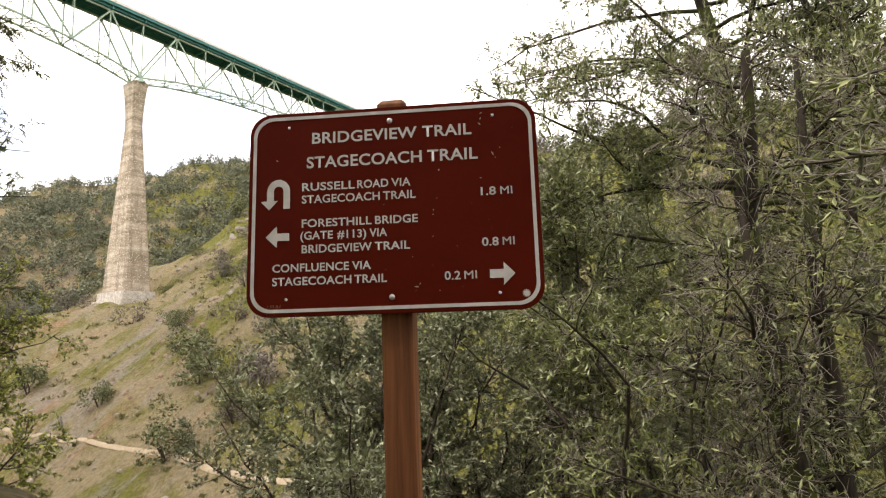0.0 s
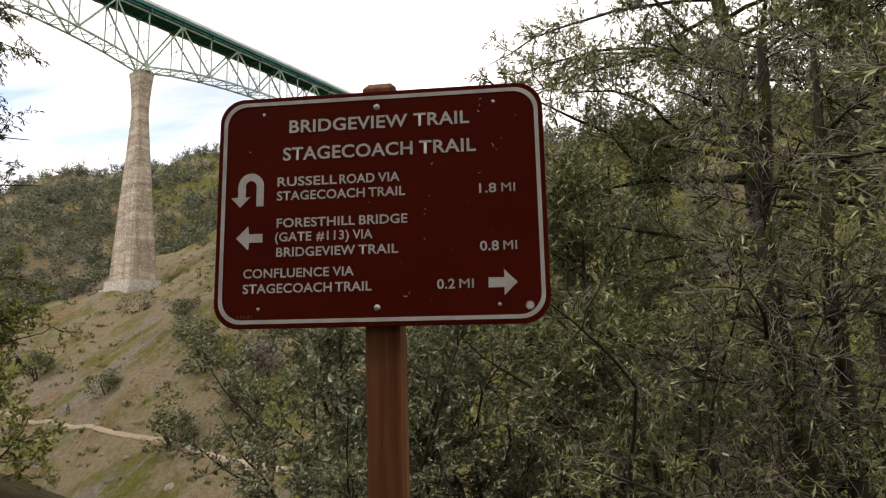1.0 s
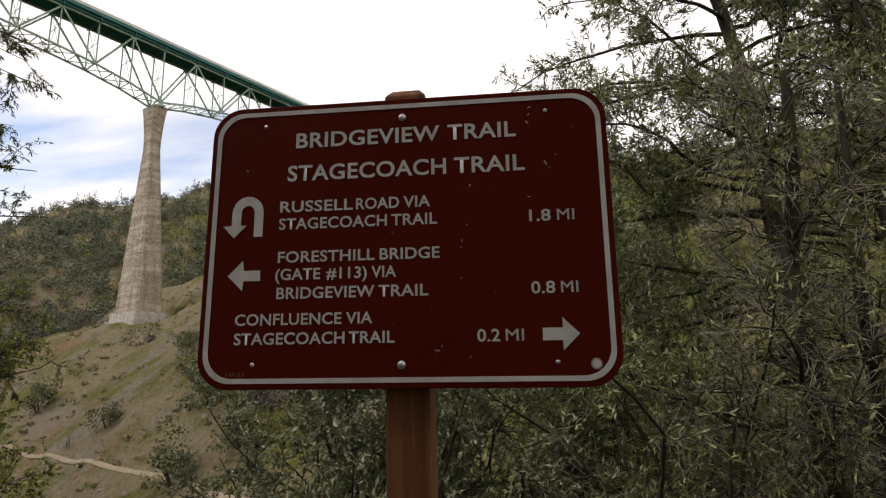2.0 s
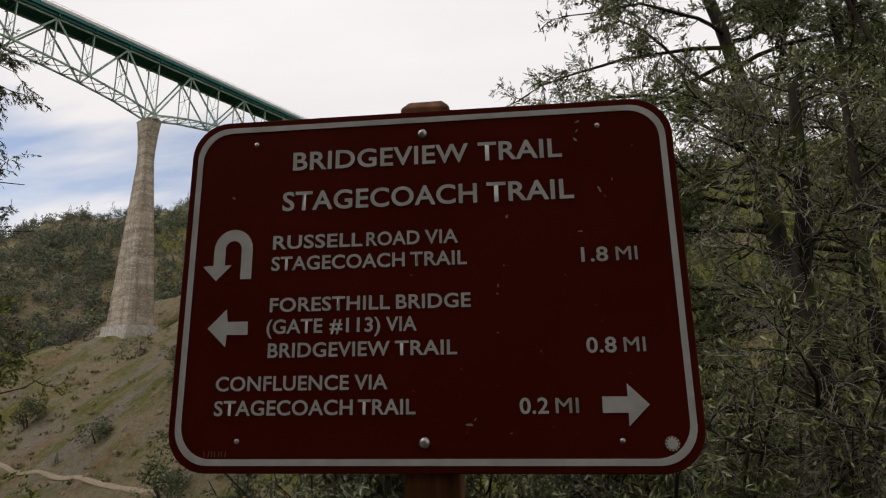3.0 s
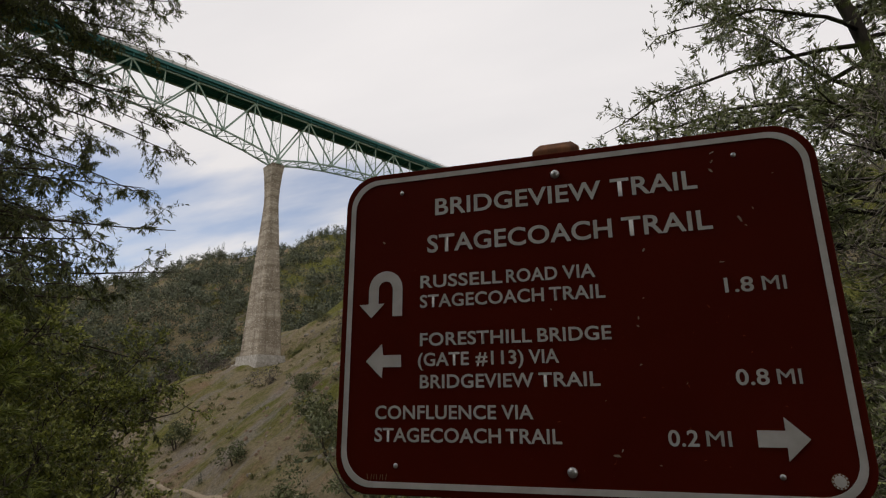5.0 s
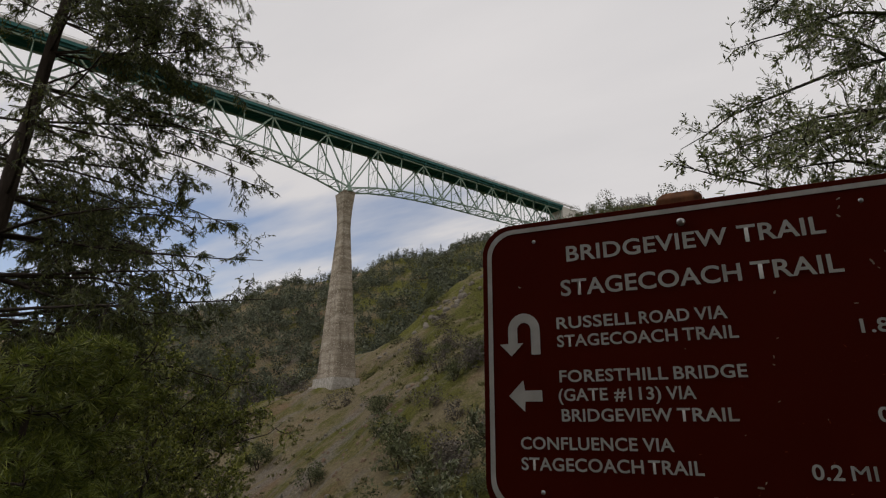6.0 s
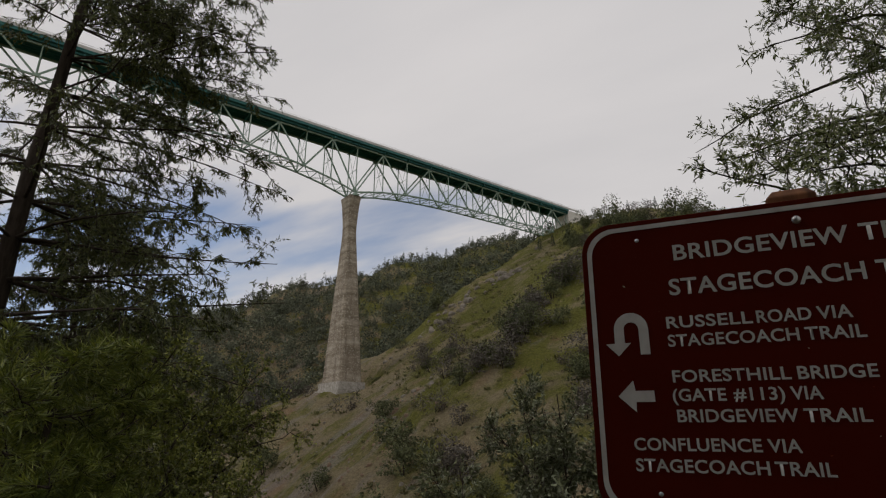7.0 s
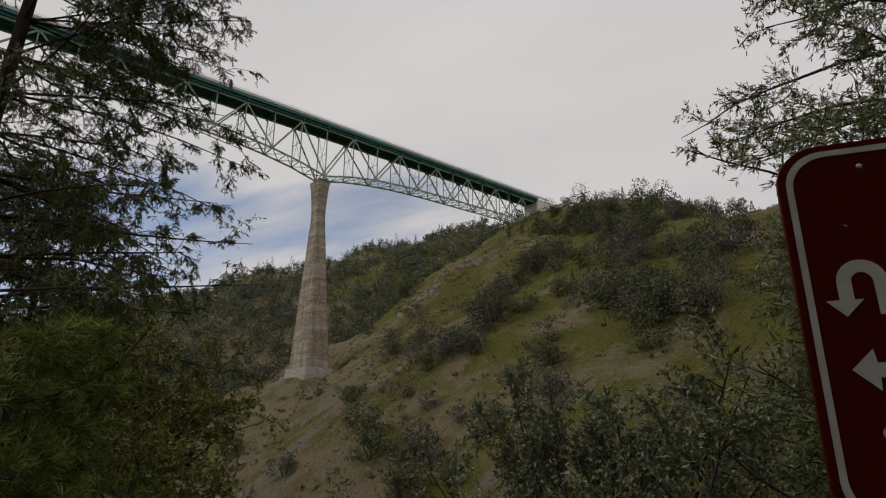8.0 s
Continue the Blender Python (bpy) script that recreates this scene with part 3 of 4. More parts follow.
def dome(r, h, seg=18):
    bm = bmesh.new()
    bmesh.ops.create_uvsphere(bm, u_segments=seg, v_segments=8, radius=r)
    bmesh.ops.scale(bm, vec=(1, h / r, 1), verts=bm.verts)
    return bm


def build_sign():
    sign = thing("trail_sign", "brown trail direction sign with white lettering bolted to a wooden post", "sign")
    sign.matrix_world = sign_pose
    hw = SIGN_W / 2
    bm = slab(round_rect(-hw, hw, SIGN_LO, SIGN_HI, CORNER), 0.0, 0.016)
    panel = part("panel", bm, SIGN, sign)
    mod = panel.modifiers.new("edge", "BEVEL")
    mod.width, mod.segments, mod.limit_method = 0.002, 2, "ANGLE"
    o, i = 0.0110, 0.0200
    part("border", slab(round_rect(-hw + o, hw - o, SIGN_LO + o, SIGN_HI - o, CORNER - o * 0.6), -0.0012, 0.0004,
                        round_rect(-hw + i, hw - i, SIGN_LO + i, SIGN_HI - i, CORNER - i * 0.6)), WHITE, sign, "white border line")
    for z0, h, words in (
            (0.4206, 0.0315, (("BRIDGEVIEW", -0.2117, 0.0725), ("TRAIL", 0.0876, 0.2172))),
            (0.3530, 0.0320, (("STAGECOACH", -0.2261, 0.0845), ("TRAIL", 0.0994, 0.2313))),
            (0.2905, 0.0222, (("RUSSELL", -0.2381, -0.0950), ("ROAD", -0.0886, -0.0054), ("VIA", 0.0026, 0.0536))),
            (0.2565, 0.0222, (("STAGECOACH", -0.2388, -0.0285), ("TRAIL", -0.0200, 0.0663))),
            (0.1920, 0.0218, (("FORESTHILL", -0.2380, -0.0511), ("BRIDGE", -0.0417, 0.0705))),
            (0.1590, 0.0218, (("(GATE", -0.2414, -0.1541), ("#113)", -0.1428, -0.0654), ("VIA", -0.0569, -0.0104))),
            (0.1233, 0.0218, (("BRIDGEVIEW", -0.2375, -0.0507), ("TRAIL", -0.0432, 0.0489))),
            (0.0752, 0.0215, (("CONFLUENCE", -0.3155, -0.1115), ("VIA", -0.1031, -0.0538))),
            (0.0398, 0.0218, (("STAGECOACH", -0.3155, -0.1049), ("TRAIL", -0.0974, -0.0126))),
            (0.2540, 0.0222, (("1.8", 0.2356, 0.2743), ("MI", 0.2856, 0.3165))),
            (0.1218, 0.0222, (("0.8", 0.2338, 0.2758), ("MI", 0.2858, 0.3160))),
            (0.0391, 0.0222, (("0.2", 0.1358, 0.1762), ("MI", 0.1857, 0.2178)))):
        for text, x0, x1 in words:
            lettering(text, x0, x1, z0, h, sign)
    part("arrow_left", slab([(-0.3356, 0.1689), (-0.3058, 0.1405), (-0.3045, 0.1585), (-0.2715, 0.1582), (-0.2722, 0.1783), (-0.3045, 0.1783), (-0.3072, 0.1971)], -0.0012, 0.0004), WHITE, sign)
    part("arrow_right", slab([(0.3142, 0.0497), (0.2855, 0.0782), (0.2855, 0.0606), (0.2506, 0.0609), (0.2502, 0.0389), (0.2850, 0.0389), (0.2846, 0.0211)], -0.0012, 0.0004), WHITE, sign)
    cx, cz = -0.3027, 0.2925
    turn = [(-0.2714, 0.2443), (-0.2714, cz)]
    turn += [(cx + 0.0313 * math.cos(radians(a)), cz + 0.0323 * math.sin(radians(a))) for a in range(15, 180, 15)]
    turn += [(-0.3340, cz), (-0.3340, 0.2672), (-0.3511, 0.2665), (-0.3285, 0.2430), (-0.3046, 0.2672), (-0.3158, 0.2672), (-0.3158, cz)]
    turn += [(cx + 0.0135 * math.cos(radians(a)), cz + 0.0140 * math.sin(radians(a))) for a in range(165, 0, -15)]
    turn += [(-0.2890, cz), (-0.2888, 0.2445)]
    part("arrow_back", slab(turn, -0.0012, 0.0004), WHITE, sign, "white turn-back arrow")
    for x, z, r in ((0, 0.4715, 0.0078), (0, 0.0, 0.0078)):
        bm = dome(r, 0.006)
        bmesh.ops.translate(bm, vec=(x, 0, z), verts=bm.verts)
        part("bolt", bm, ZINC, sign, "domed galvanised bolt", True)
    for x, z in ((-0.2755, 0.4690), (0.2738, 0.4690), (-0.2778, 0.0030), (0.2741, 0.0015)):
        bm = dome(0.0040, 0.0025, 12)
        bmesh.ops.translate(bm, vec=(x, 0, z), verts=bm.verts)
        part("rivet", bm, ZINC, sign, "", True)
    bm = bmesh.new()
    bmesh.ops.create_cone(bm, cap_ends=True, segments=28, radius1=0.0100, radius2=0.0098, depth=0.0012, matrix=Matrix.Translation((0.3393, -0.0008, -0.002)) @ Matrix.Rotation(radians(90), 4, "X"))
    sticker = part("sticker", bm, SCRATCH, sign, "small round sticker with a dark toothed rim")
    for k in range(12):
        a = radians(30 * k)
        c = (0.3393 + 0.0086 * math.cos(a), -0.002 + 0.0086 * math.sin(a))
        u, w = (math.cos(a) * 0.0009, math.sin(a) * 0.0009), (-math.sin(a) * 0.0011, math.cos(a) * 0.0011)
        part("rim_mark", slab([(c[0] + i * u[0] + j * w[0], c[1] + i * u[1] + j * w[1]) for i, j in ((1, 1), (-1, 1), (-1, -1), (1, -1))], -0.0018, -0.0013), WHITE, sticker)
    bm = bmesh.new()
    bmesh.ops.create_cone(bm, cap_ends=True, segments=24, radius1=0.0072, radius2=0.0070, depth=0.0008, matrix=Matrix.Translation((0.3393, -0.0018, -0.002)) @ Matrix.Rotation(radians(90), 4, "X"))
    part("sticker_face", bm, WHITE, sticker, "pale sticker face")
    rng = random.Random(5)
    chips = [(0.2698, 0.3647, 0.0060), (0.2892, 0.3801, 0.0025), (0.2369, 0.3003, 0.0034), (0.3234, 0.4327, 0.0016), (0.2766, 0.3540, 0.0022), (0.1286, 0.3276, 0.0042), (0.1118, 0.2226, 0.0034),
             (0.1097, 0.2101, 0.0026), (0.1091, 0.1525, 0.0024), (0.0647, 0.0240, 0.0058), (0.0729, 0.0315, 0.0030), (-0.3084, 0.3779, 0.0034), (0.1213, 0.2520, 0.0020), (-0.0185, 0.2425, 0.0020),
             (0.0547, 0.1015, 0.0018), (0.1231, 0.0124, 0.0020), (-0.1700, 0.0900, 0.0016), (0.1700, 0.1250, 0.0016), (0.2438, 0.4770, 0.0042), (0.2420, 0.4620, 0.0036), (0.2388, 0.4474, 0.0046)]
    for x, z, r in chips:
        turn_by, n = rng.uniform(0, 180), 7
        pts = []
        for k in range(n):
            a = 2 * math.pi * k / n
            u, w = r * math.cos(a) * rng.uniform(0.6, 1.1), 0.36 * r * math.sin(a) * rng.uniform(0.5, 1.2)
            c, d = math.cos(radians(turn_by)), math.sin(radians(turn_by))
            pts.append((x + u * c - w * d, z + u * d + w * c))
        part("chip", slab(pts, -0.0007, 0.0004), WORN, sign, "pale chipped spot")
    for k in range(26):
        x, z, r = rng.uniform(-0.10, 0.33), rng.uniform(0.0, 0.24), rng.uniform(0.0012, 0.0032)
        lean_by = rng.uniform(0, 180)
        c, d = math.cos(radians(lean_by)), math.sin(radians(lean_by))
        part("scuff", slab([(x + u * c - w * d, z + u * d + w * c) for u, w in ((r, 0), (r * 0.2, r * 0.3), (-r, r * 0.1), (-r * 0.3, -r * 0.3))], -0.0005, 0.0004), SCUFF, sign)
    # an unreadable scratched scrawl, as plain strokes
    for k in range(7):
        x, z = -0.326 + k * 0.0052, -0.0145
        lean_by = (-0.0016, 0.0014, 0.0004, -0.0008, 0.0018, -0.0004, 0.001)[k]
        part("scratch", slab([(x, z - 0.004), (x + 0.0009, z - 0.004), (x + 0.0009 + lean_by, z + 0.004), (x + lean_by, z + 0.004)], -0.0006, 0.0004), SCRATCH, sign)
    return sign


build_sign()


def build_post():
    bm = bmesh.new()
    z0 = float(land(0.0, 0.08)) - 0.3
    z1, w, x0, y0 = 2.043, 0.081, -0.033, 0.020
    lv = [(z0, 0.0), (z1 - 0.016, 0.0), (z1, 0.013)]
    rows = []
    for z, c in lv:
        rows.append([bm.verts.new(p) for p in ((x0 + c, y0 + c, z), (x0 + w - c, y0 + c, z), (x0 + w - c, y0 + w - c, z), (x0 + c, y0 + w - c, z))])
    for a, b in zip(rows, rows[1:]):
        for k in range(4):
            bm.faces.new((a[k], a[(k + 1) % 4], b[(k + 1) % 4], b[k]))
    bm.faces.new(rows[-1])
    bm.faces.new(rows[0][::-1])
    ob = part("sign_post", bm, POST)
    mod = ob.modifiers.new("edge", "BEVEL")
    mod.width, mod.segments = 0.003, 2
    return tagged(ob, "square reddish-brown stained wooden post with chamfered top", "post")


build_post()


# ---- plants near the path ----
def polyline(rng, start, heading, length, n, wander, lift):
    """Points of a wandering branch."""
    pts = [np.array(start, float)]
    d = np.array(heading, float)
    d /= np.linalg.norm(d)
    for _ in range(n):
        d = d + rng.normal(size=3) * wander + np.array([0, 0, lift])
        d /= np.linalg.norm(d)
        pts.append(pts[-1] + d * length / n)
    return np.array(pts)


def tubes_of(pts, r0, r1):
    r = np.linspace(r0, r1, len(pts))
    return np.concatenate([pts[:-1], pts[1:], r[:-1, None], r[1:, None]], 1)


def sample_line(pts, t):
    k = np.clip(t * (len(pts) - 1), 0, len(pts) - 1.001)
    i = k.astype(int)
    f = (k - i)[:, None]
    return pts[i] * (1 - f) + pts[i + 1] * f, pts[i + 1] - pts[i]


def foliage(rng, stems, n2, len2, n3, len3, nleaf, leaf, r2=0.012, lift2=0.03, droop=0.0, flat=0.0, bare=0.15, keep=None):
    """Side branches, twigs and leaves on stems; a stem is its points and end radius."""
    branch, twig, lp, ld = [], [], [], []
    for pts, start_t in stems:
        t2 = rng.uniform(start_t, 1.0, n2)
        p2, d2 = sample_line(pts, t2)
        for p, d, t in zip(p2, d2, t2):
            d = d / np.linalg.norm(d)
            out = rng.normal(size=3)
            out -= d * out.dot(d)
            out[2] *= 1 - flat
            out /= max(np.linalg.norm(out), 1e-6)
            h = d * rng.uniform(0.3, 0.9) + out
            line = polyline(rng, p, h, len2 * rng.uniform(0.5, 1.15) * (1.15 - 0.5 * t), 5, 0.22, lift2)
            branch.append(tubes_of(line, r2, r2 * 0.35))
            t3 = rng.uniform(0.1, 1.0, n3)
            p3, e3 = sample_line(line, t3)
            e3 = e3 / np.linalg.norm(e3, axis=1, keepdims=True)
            o3 = rng.normal(size=(n3, 3))
            o3[:, 2] *= 1 - flat
            h3 = e3 * 0.7 + o3 * 0.55 + np.array([0, 0, -droop])
            h3 /= np.linalg.norm(h3, axis=1, keepdims=True)
            l3 = len3 * rng.uniform(0.5, 1.2, (n3, 1))
            m3 = p3 + h3 * l3 * 0.5
            q3 = m3 + (h3 + rng.normal(size=(n3, 3)) * 0.25 + np.array([0, 0, -droop * 0.7])) * l3 * 0.5
            rr = np.full((n3, 1), r2 * 0.3)
            twig.append(np.concatenate([p3, m3, rr, rr * 0.8], 1))
            twig.append(np.concatenate([m3, q3, rr * 0.8, rr * 0.5], 1))
            live = rng.random(n3) > bare
            a, b, c = p3[live], m3[live], q3[live]
            if not len(a):
                continue
            f = rng.uniform(0.15, 1.05, (len(a), nleaf, 1))
            pos = np.where(f < 0.5, a[:, None] + (b - a)[:, None] * f * 2, b[:, None] + (c - b)[:, None] * (f - 0.5) * 2)
            dirs = (c - a)[:, None] / l3[live][:, None] * 0.75 + rng.normal(size=pos.shape) * np.array([0.55, 0.55, 0.55 * (1 - flat * 0.5)]) + np.array([0, 0, -droop])
            lp.append(pos.reshape(-1, 3))
            ld.append(dirs.reshape(-1, 3))
    lp, ld = np.concatenate(lp), np.concatenate(ld)
    if keep is not None:
        ok = keep(lp)
        lp, ld = lp[ok], ld[ok]
    size = leaf[0] * rng.uniform(0.6, 1.25, len(lp))
    return np.concatenate(branch), np.concatenate(twig), leaf_mesh(lp, ld, size, size * leaf[1], rng)


def plant(name, label, category, base, trunks, work, mats, group=""):
    """Joins trunk tubes, branch tubes and leaves into one plant with three or four parts."""
    ob = thing(name, label, category, group, at=tuple(base))
    off = np.array(base)
    bark_mat, twig_mat, leaf_mat = mats
    for kind, t in trunks:
        v, f = line_mesh(t, 10 if kind == "trunk" else 7)
        mesh_object(kind, v - off, f, bark_mat, ob, smooth=True)
    b, t, (lv, lf) = work
    v, f = tube_mesh(b, 4)
    tagged(mesh_object("branchwork", v - off, f, bark_mat, ob, smooth=True), kind="stuff")
    v, f = tube_mesh(t, 3)
    tagged(mesh_object("twiggery", v - off, f, twig_mat, ob), kind="stuff")
    mesh_object("crown", lv - off, lf, leaf_mat, ob)
    return ob


def ground_at(x, y):
    return (x, y, float(land(x, y)))


def broadleaf(seed, name, label, x, y, top, lean, r0, limbs, limb_len, n2, n3, nleaf, leaf, mats, first=0.15, bias=None, group="", bare=0.15, len2=0.8, limb_lift=0.02, taper=0.85):
    rng = np.random.default_rng(seed)
    base = ground_at(x, y)
    h = top - base[2]
    trunk = polyline(rng, (base[0], base[1], base[2] - 0.25), (lean[0], lean[1], 1), h, 12, 0.05, 0.04)
    trunks = [tubes_of(trunk, r0, r0 * 0.22)]
    stems = [(trunk, 0.55)]
    for k in range(limbs):
        t = np.array([first + (0.97 - first) * (k + rng.random()) / limbs])
        p, _ = sample_line(trunk, t)
        a = rng.uniform(0, 2 * math.pi)
        if bias is not None and rng.random() < 0.6:
            a = radians(bias) + rng.normal() * 0.6
        up = rng.uniform(-0.35, 0.35) + 0.45 * t[0]
        line = polyline(rng, p[0], (math.sin(a), math.cos(a), up), limb_len * rng.uniform(0.6, 1.2) * (1.2 - taper * t[0]), 8, 0.13, limb_lift)
        trunks.append(tubes_of(line, r0 * 0.30 * (1.05 - 0.7 * t[0]), 0.008))
        stems.append((line, 0.2))
    work = foliage(rng, stems, n2, len2, n3, 0.34, nleaf, leaf, bare=bare)
    main = [("trunk", trunks[0])] + [("limb", l) for l in trunks[1:]]
    return plant(name, label, "tree", base, main, work, mats, group)


def shrub(seed, name, label, x, y, top, spread, stems_n, n2, n3, nleaf, leaf, mats, lean=(0, 0), bare=0.2, len2=0.7, r0=0.035):
    rng = np.random.default_rng(seed)
    base = ground_at(x, y)
    h = top - base[2]
    trunks, stems = [], []
    for k in range(stems_n):
        a = 2 * math.pi * (k + rng.random()) / stems_n
        tilt = spread / h * rng.uniform(0.3, 1.25)
        d = (math.sin(a) * tilt + lean[0], math.cos(a) * tilt + lean[1], 1)
        line = polyline(rng, (base[0] + 0.12 * math.sin(a), base[1] + 0.12 * math.cos(a), base[2] - 0.15), d, h * rng.uniform(0.75, 1.05) * math.sqrt(1 + tilt * tilt * 0.5), 10, 0.17, 0.015)
        trunks.append(tubes_of(line, r0 * rng.uniform(0.7, 1.3), 0.006))
        stems.append((line, 0.22))
    work = foliage(rng, stems, n2, len2, n3, 0.30, nleaf, leaf, r2=0.009, bare=bare)
    return plant(name, label, "shrub", base, [("stem", l) for l in trunks], work, mats)


BAY = (BARK_GREY, TWIG, LEAF_BAY)
MOSSY = (BARK_MOSS, TWIG, LEAF_BAY)
OAK = (BARK_DARK, TWIG, LEAF_OAK)
GREEN = (BARK_DARK, TWIG, LEAF_SHRUB)
broadleaf(11, "bay_tree", "mossy-trunked evergreen bay tree with narrow olive leaves", 4.35, 7.75, 14.5, (0.06, 0.0), 0.23, 62, 4.05, 17, 10, 11, (0.104, 0.26), MOSSY, first=0.27, bias=-80, bare=0.10, limb_lift=0.0, taper=0.30)
broadleaf(12, "bay_tree", "leaning evergreen bay tree behind the sign with mossy trunk", 5.2, 6.6, 9.0, (0.03, 0.02), 0.15, 22, 3.2, 13, 9, 8, (0.095, 0.25), BAY, first=0.36, bare=0.25)
broadleaf(13, "bay_tree", "near evergreen bay sapling with long hanging leaves", 3.2, 2.1, 5.6, (0.02, 0.02), 0.06, 22, 2.0, 11, 9, 5, (0.100, 0.24), BAY, first=0.36, bias=-60, bare=0.45, len2=0.6)
broadleaf(14, "bay_tree", "slender dark-stemmed bay tree in the thicket", 6.4, 5.4, 8.5, (0.0, 0.04), 0.09, 20, 2.6, 12, 9, 12, (0.095, 0.28), BAY, first=0.12, bare=0.15)
broadleaf(15, "bay_tree", "slender bay sapling close behind the sign", 1.55, 5.4, 3.6, (-0.04, 0.0), 0.035, 18, 1.1, 10, 8, 12, (0.080, 0.28), BAY, first=0.45, bias=-60, bare=0.15, len2=0.55)
broadleaf(16, "bay_tree", "tall pale green bay tree rooted down the bank", 3.4, 12.0, 6.0, (0.0, 0.0), 0.14, 30, 3.4, 14, 9, 12, (0.120, 0.31), OAK, first=0.36, bare=0.08)
broadleaf(19, "bay_tree", "broad pale green bay tree standing behind the thicket", 6.3, 10.2, 7.6, (0.0, 0.0), 0.15, 30, 3.4, 14, 9, 10, (0.105, 0.27), BAY, first=0.25, bare=0.15)
broadleaf(17, "mossy_bay", "old bay with a mossy forking trunk and bare twigs", 3.25, 5.2, 4.6, (0.02, 0.02), 0.20, 12, 2.2, 12, 12, 4, (0.085, 0.27), MOSSY, first=0.28, bare=0.6)
broadleaf(29, "mossy_bay", "leaning mossy bay stem beside the old trunk", 3.7, 5.3, 4.8, (0.10, 0.02), 0.13, 8, 2.0, 12, 12, 4, (0.085, 0.27), MOSSY, first=0.3, bare=0.6)
shrub(18, "bay_sapling", "twiggy bay sapling with narrow grey-green leaves", 1.75, 4.9, 2.9, 1.15, 13, 15, 12, 9, (0.082, 0.26), BAY, bare=0.5)
shrub(21, "live_oak", "low spreading grey-green live oak with dark crooked limbs", -1.4, 6.6, 2.6, 1.9, 18, 22, 12, 16, (0.072, 0.41), OAK, bare=0.10, r0=0.045)
shrub(28, "live_oak", "small dense grey-green live oak downslope of the sign", 0.1, 6.9, 1.7, 1.5, 13, 16, 11, 15, (0.066, 0.38), OAK, bare=0.15)
shrub(22, "live_oak", "low grey-green live oak thicket with bare twigs", 1.5, 6.6, 1.9, 1.9, 15, 15, 12, 9, (0.071, 0.34), OAK, bare=0.4)
shrub(23, "live_oak", "tangled grey-green live oak thicket with bare twigs", 3.2, 8.9, 2.9, 2.4, 14, 14, 10, 14, (0.081, 0.36), OAK, bare=0.2)
shrub(24, "live_oak", "dense grey-green live oak thicket downslope", 0.9, 9.8, 1.3, 2.2, 13, 14, 10, 14, (0.081, 0.38), OAK, bare=0.15)
shrub(25, "live_oak", "tangled live oak thicket under the bay trees", 6.2, 9.0, 3.4, 2.6, 13, 14, 10, 14, (0.092, 0.36), OAK, bare=0.2)
shrub(26, "live_oak", "spreading grey-green live oak on the bank below", -2.6, 8.6, 0.9, 2.0, 13, 14, 10, 14, (0.076, 0.38), OAK, bare=0.2)
shrub(27, "live_oak", "twiggy grey live oak scrub under the bay tree", 2.5, 5.9, 1.3, 1.8, 14, 16, 13, 5, (0.066, 0.34), OAK, bare=0.7)
shrub(31, "leafy_shrub", "dense small-leaved green shrub beside the path", -7.0, 5.0, 1.5, 1.4, 13, 14, 10, 15, (0.058, 0.6), GREEN, bare=0.1)
shrub(32, "leafy_shrub", "dense small-leaved green shrub below the fir", -9.0, 4.6, 3.4, 1.8, 12, 13, 10, 14, (0.068, 0.6), GREEN, bare=0.1)
shrub(33, "leafy_shrub", "dark leafy shrub below the fir on the slope", -10.0, 7.4, 3.3, 1.7, 12, 13, 10, 13, (0.074, 0.55), GREEN, bare=0.1)


def conifer(seed, name, label, x, y, top, lean, r0, tiers, reach, mats, leaf, n2, n3, nleaf, first, droop, per=5, lift=-0.02, bias=None, len2=0.9, len3=0.26):
    rng = np.random.default_rng(seed)
    base = ground_at(x, y)
    h = top - base[2]
    trunk = polyline(rng, (base[0], base[1], base[2] - 0.3), (lean[0], lean[1], 1), h, 14, 0.012, 0.0)
    limbs, stems = [], []
    for k in range(tiers):
        t = first + (0.99 - first) * (k + 0.5) / tiers
        p, _ = sample_line(trunk, np.array([t]))
        for j in range(per):
            a = 2 * math.pi * (j + rng.random()) / per + k
            if bias is not None and j < 3:
                a = radians(bias) + rng.normal() * 0.45
            l = reach * (1.08 - t) ** 0.35 * rng.uniform(0.65, 1.15)
            line = polyline(rng, p[0], (math.sin(a), math.cos(a), rng.uniform(-0.15, 0.2)), l, 7, 0.06, lift)
            limbs.append(tubes_of(line, r0 * 0.2 * (1.1 - t), 0.008))
            stems.append((line, 0.18))
    work = foliage(rng, stems, n2, len2, n3, len3, nleaf, leaf, r2=0.010, lift2=-0.02, droop=droop, flat=0.55, bare=0.05)
    return plant(name, label, "tree", base, [("trunk", tubes_of(trunk, r0, 0.03))] + [("limb", l) for l in limbs], work, mats)


conifer(41, "fir_tree", "tall dark fir tree with drooping sprays of needles", -13.1, 5.1, 16.5, (0.085, 0.03), 0.25, 17, 5.3, (BARK_DARK, BARK_DARK, NEEDLE), (0.104, 0.20), 14, 11, 16, 0.12, 0.40, per=6, bias=35, len2=1.15)
conifer(43, "fir_tree", "young dark fir tree with drooping needle sprays on the slope", -15.2, 8.3, 8.6, (0.03, 0.0), 0.13, 12, 3.1, (BARK_DARK, BARK_DARK, NEEDLE), (0.110, 0.21), 12, 9, 13, 0.08, 0.40, per=5, lift=-0.07, len2=1.0)
conifer(42, "pine_sapling", "bright green long-needled pine sapling beside the path", -7.2, 3.2, 2.9, (0.0, 0.02), 0.06, 7, 1.6, (BARK_DARK, BARK_DARK, PINE), (0.17, 0.075), 8, 7, 17, 0.08, 0.0, per=6, lift=0.08, len2=0.45, len3=0.16)
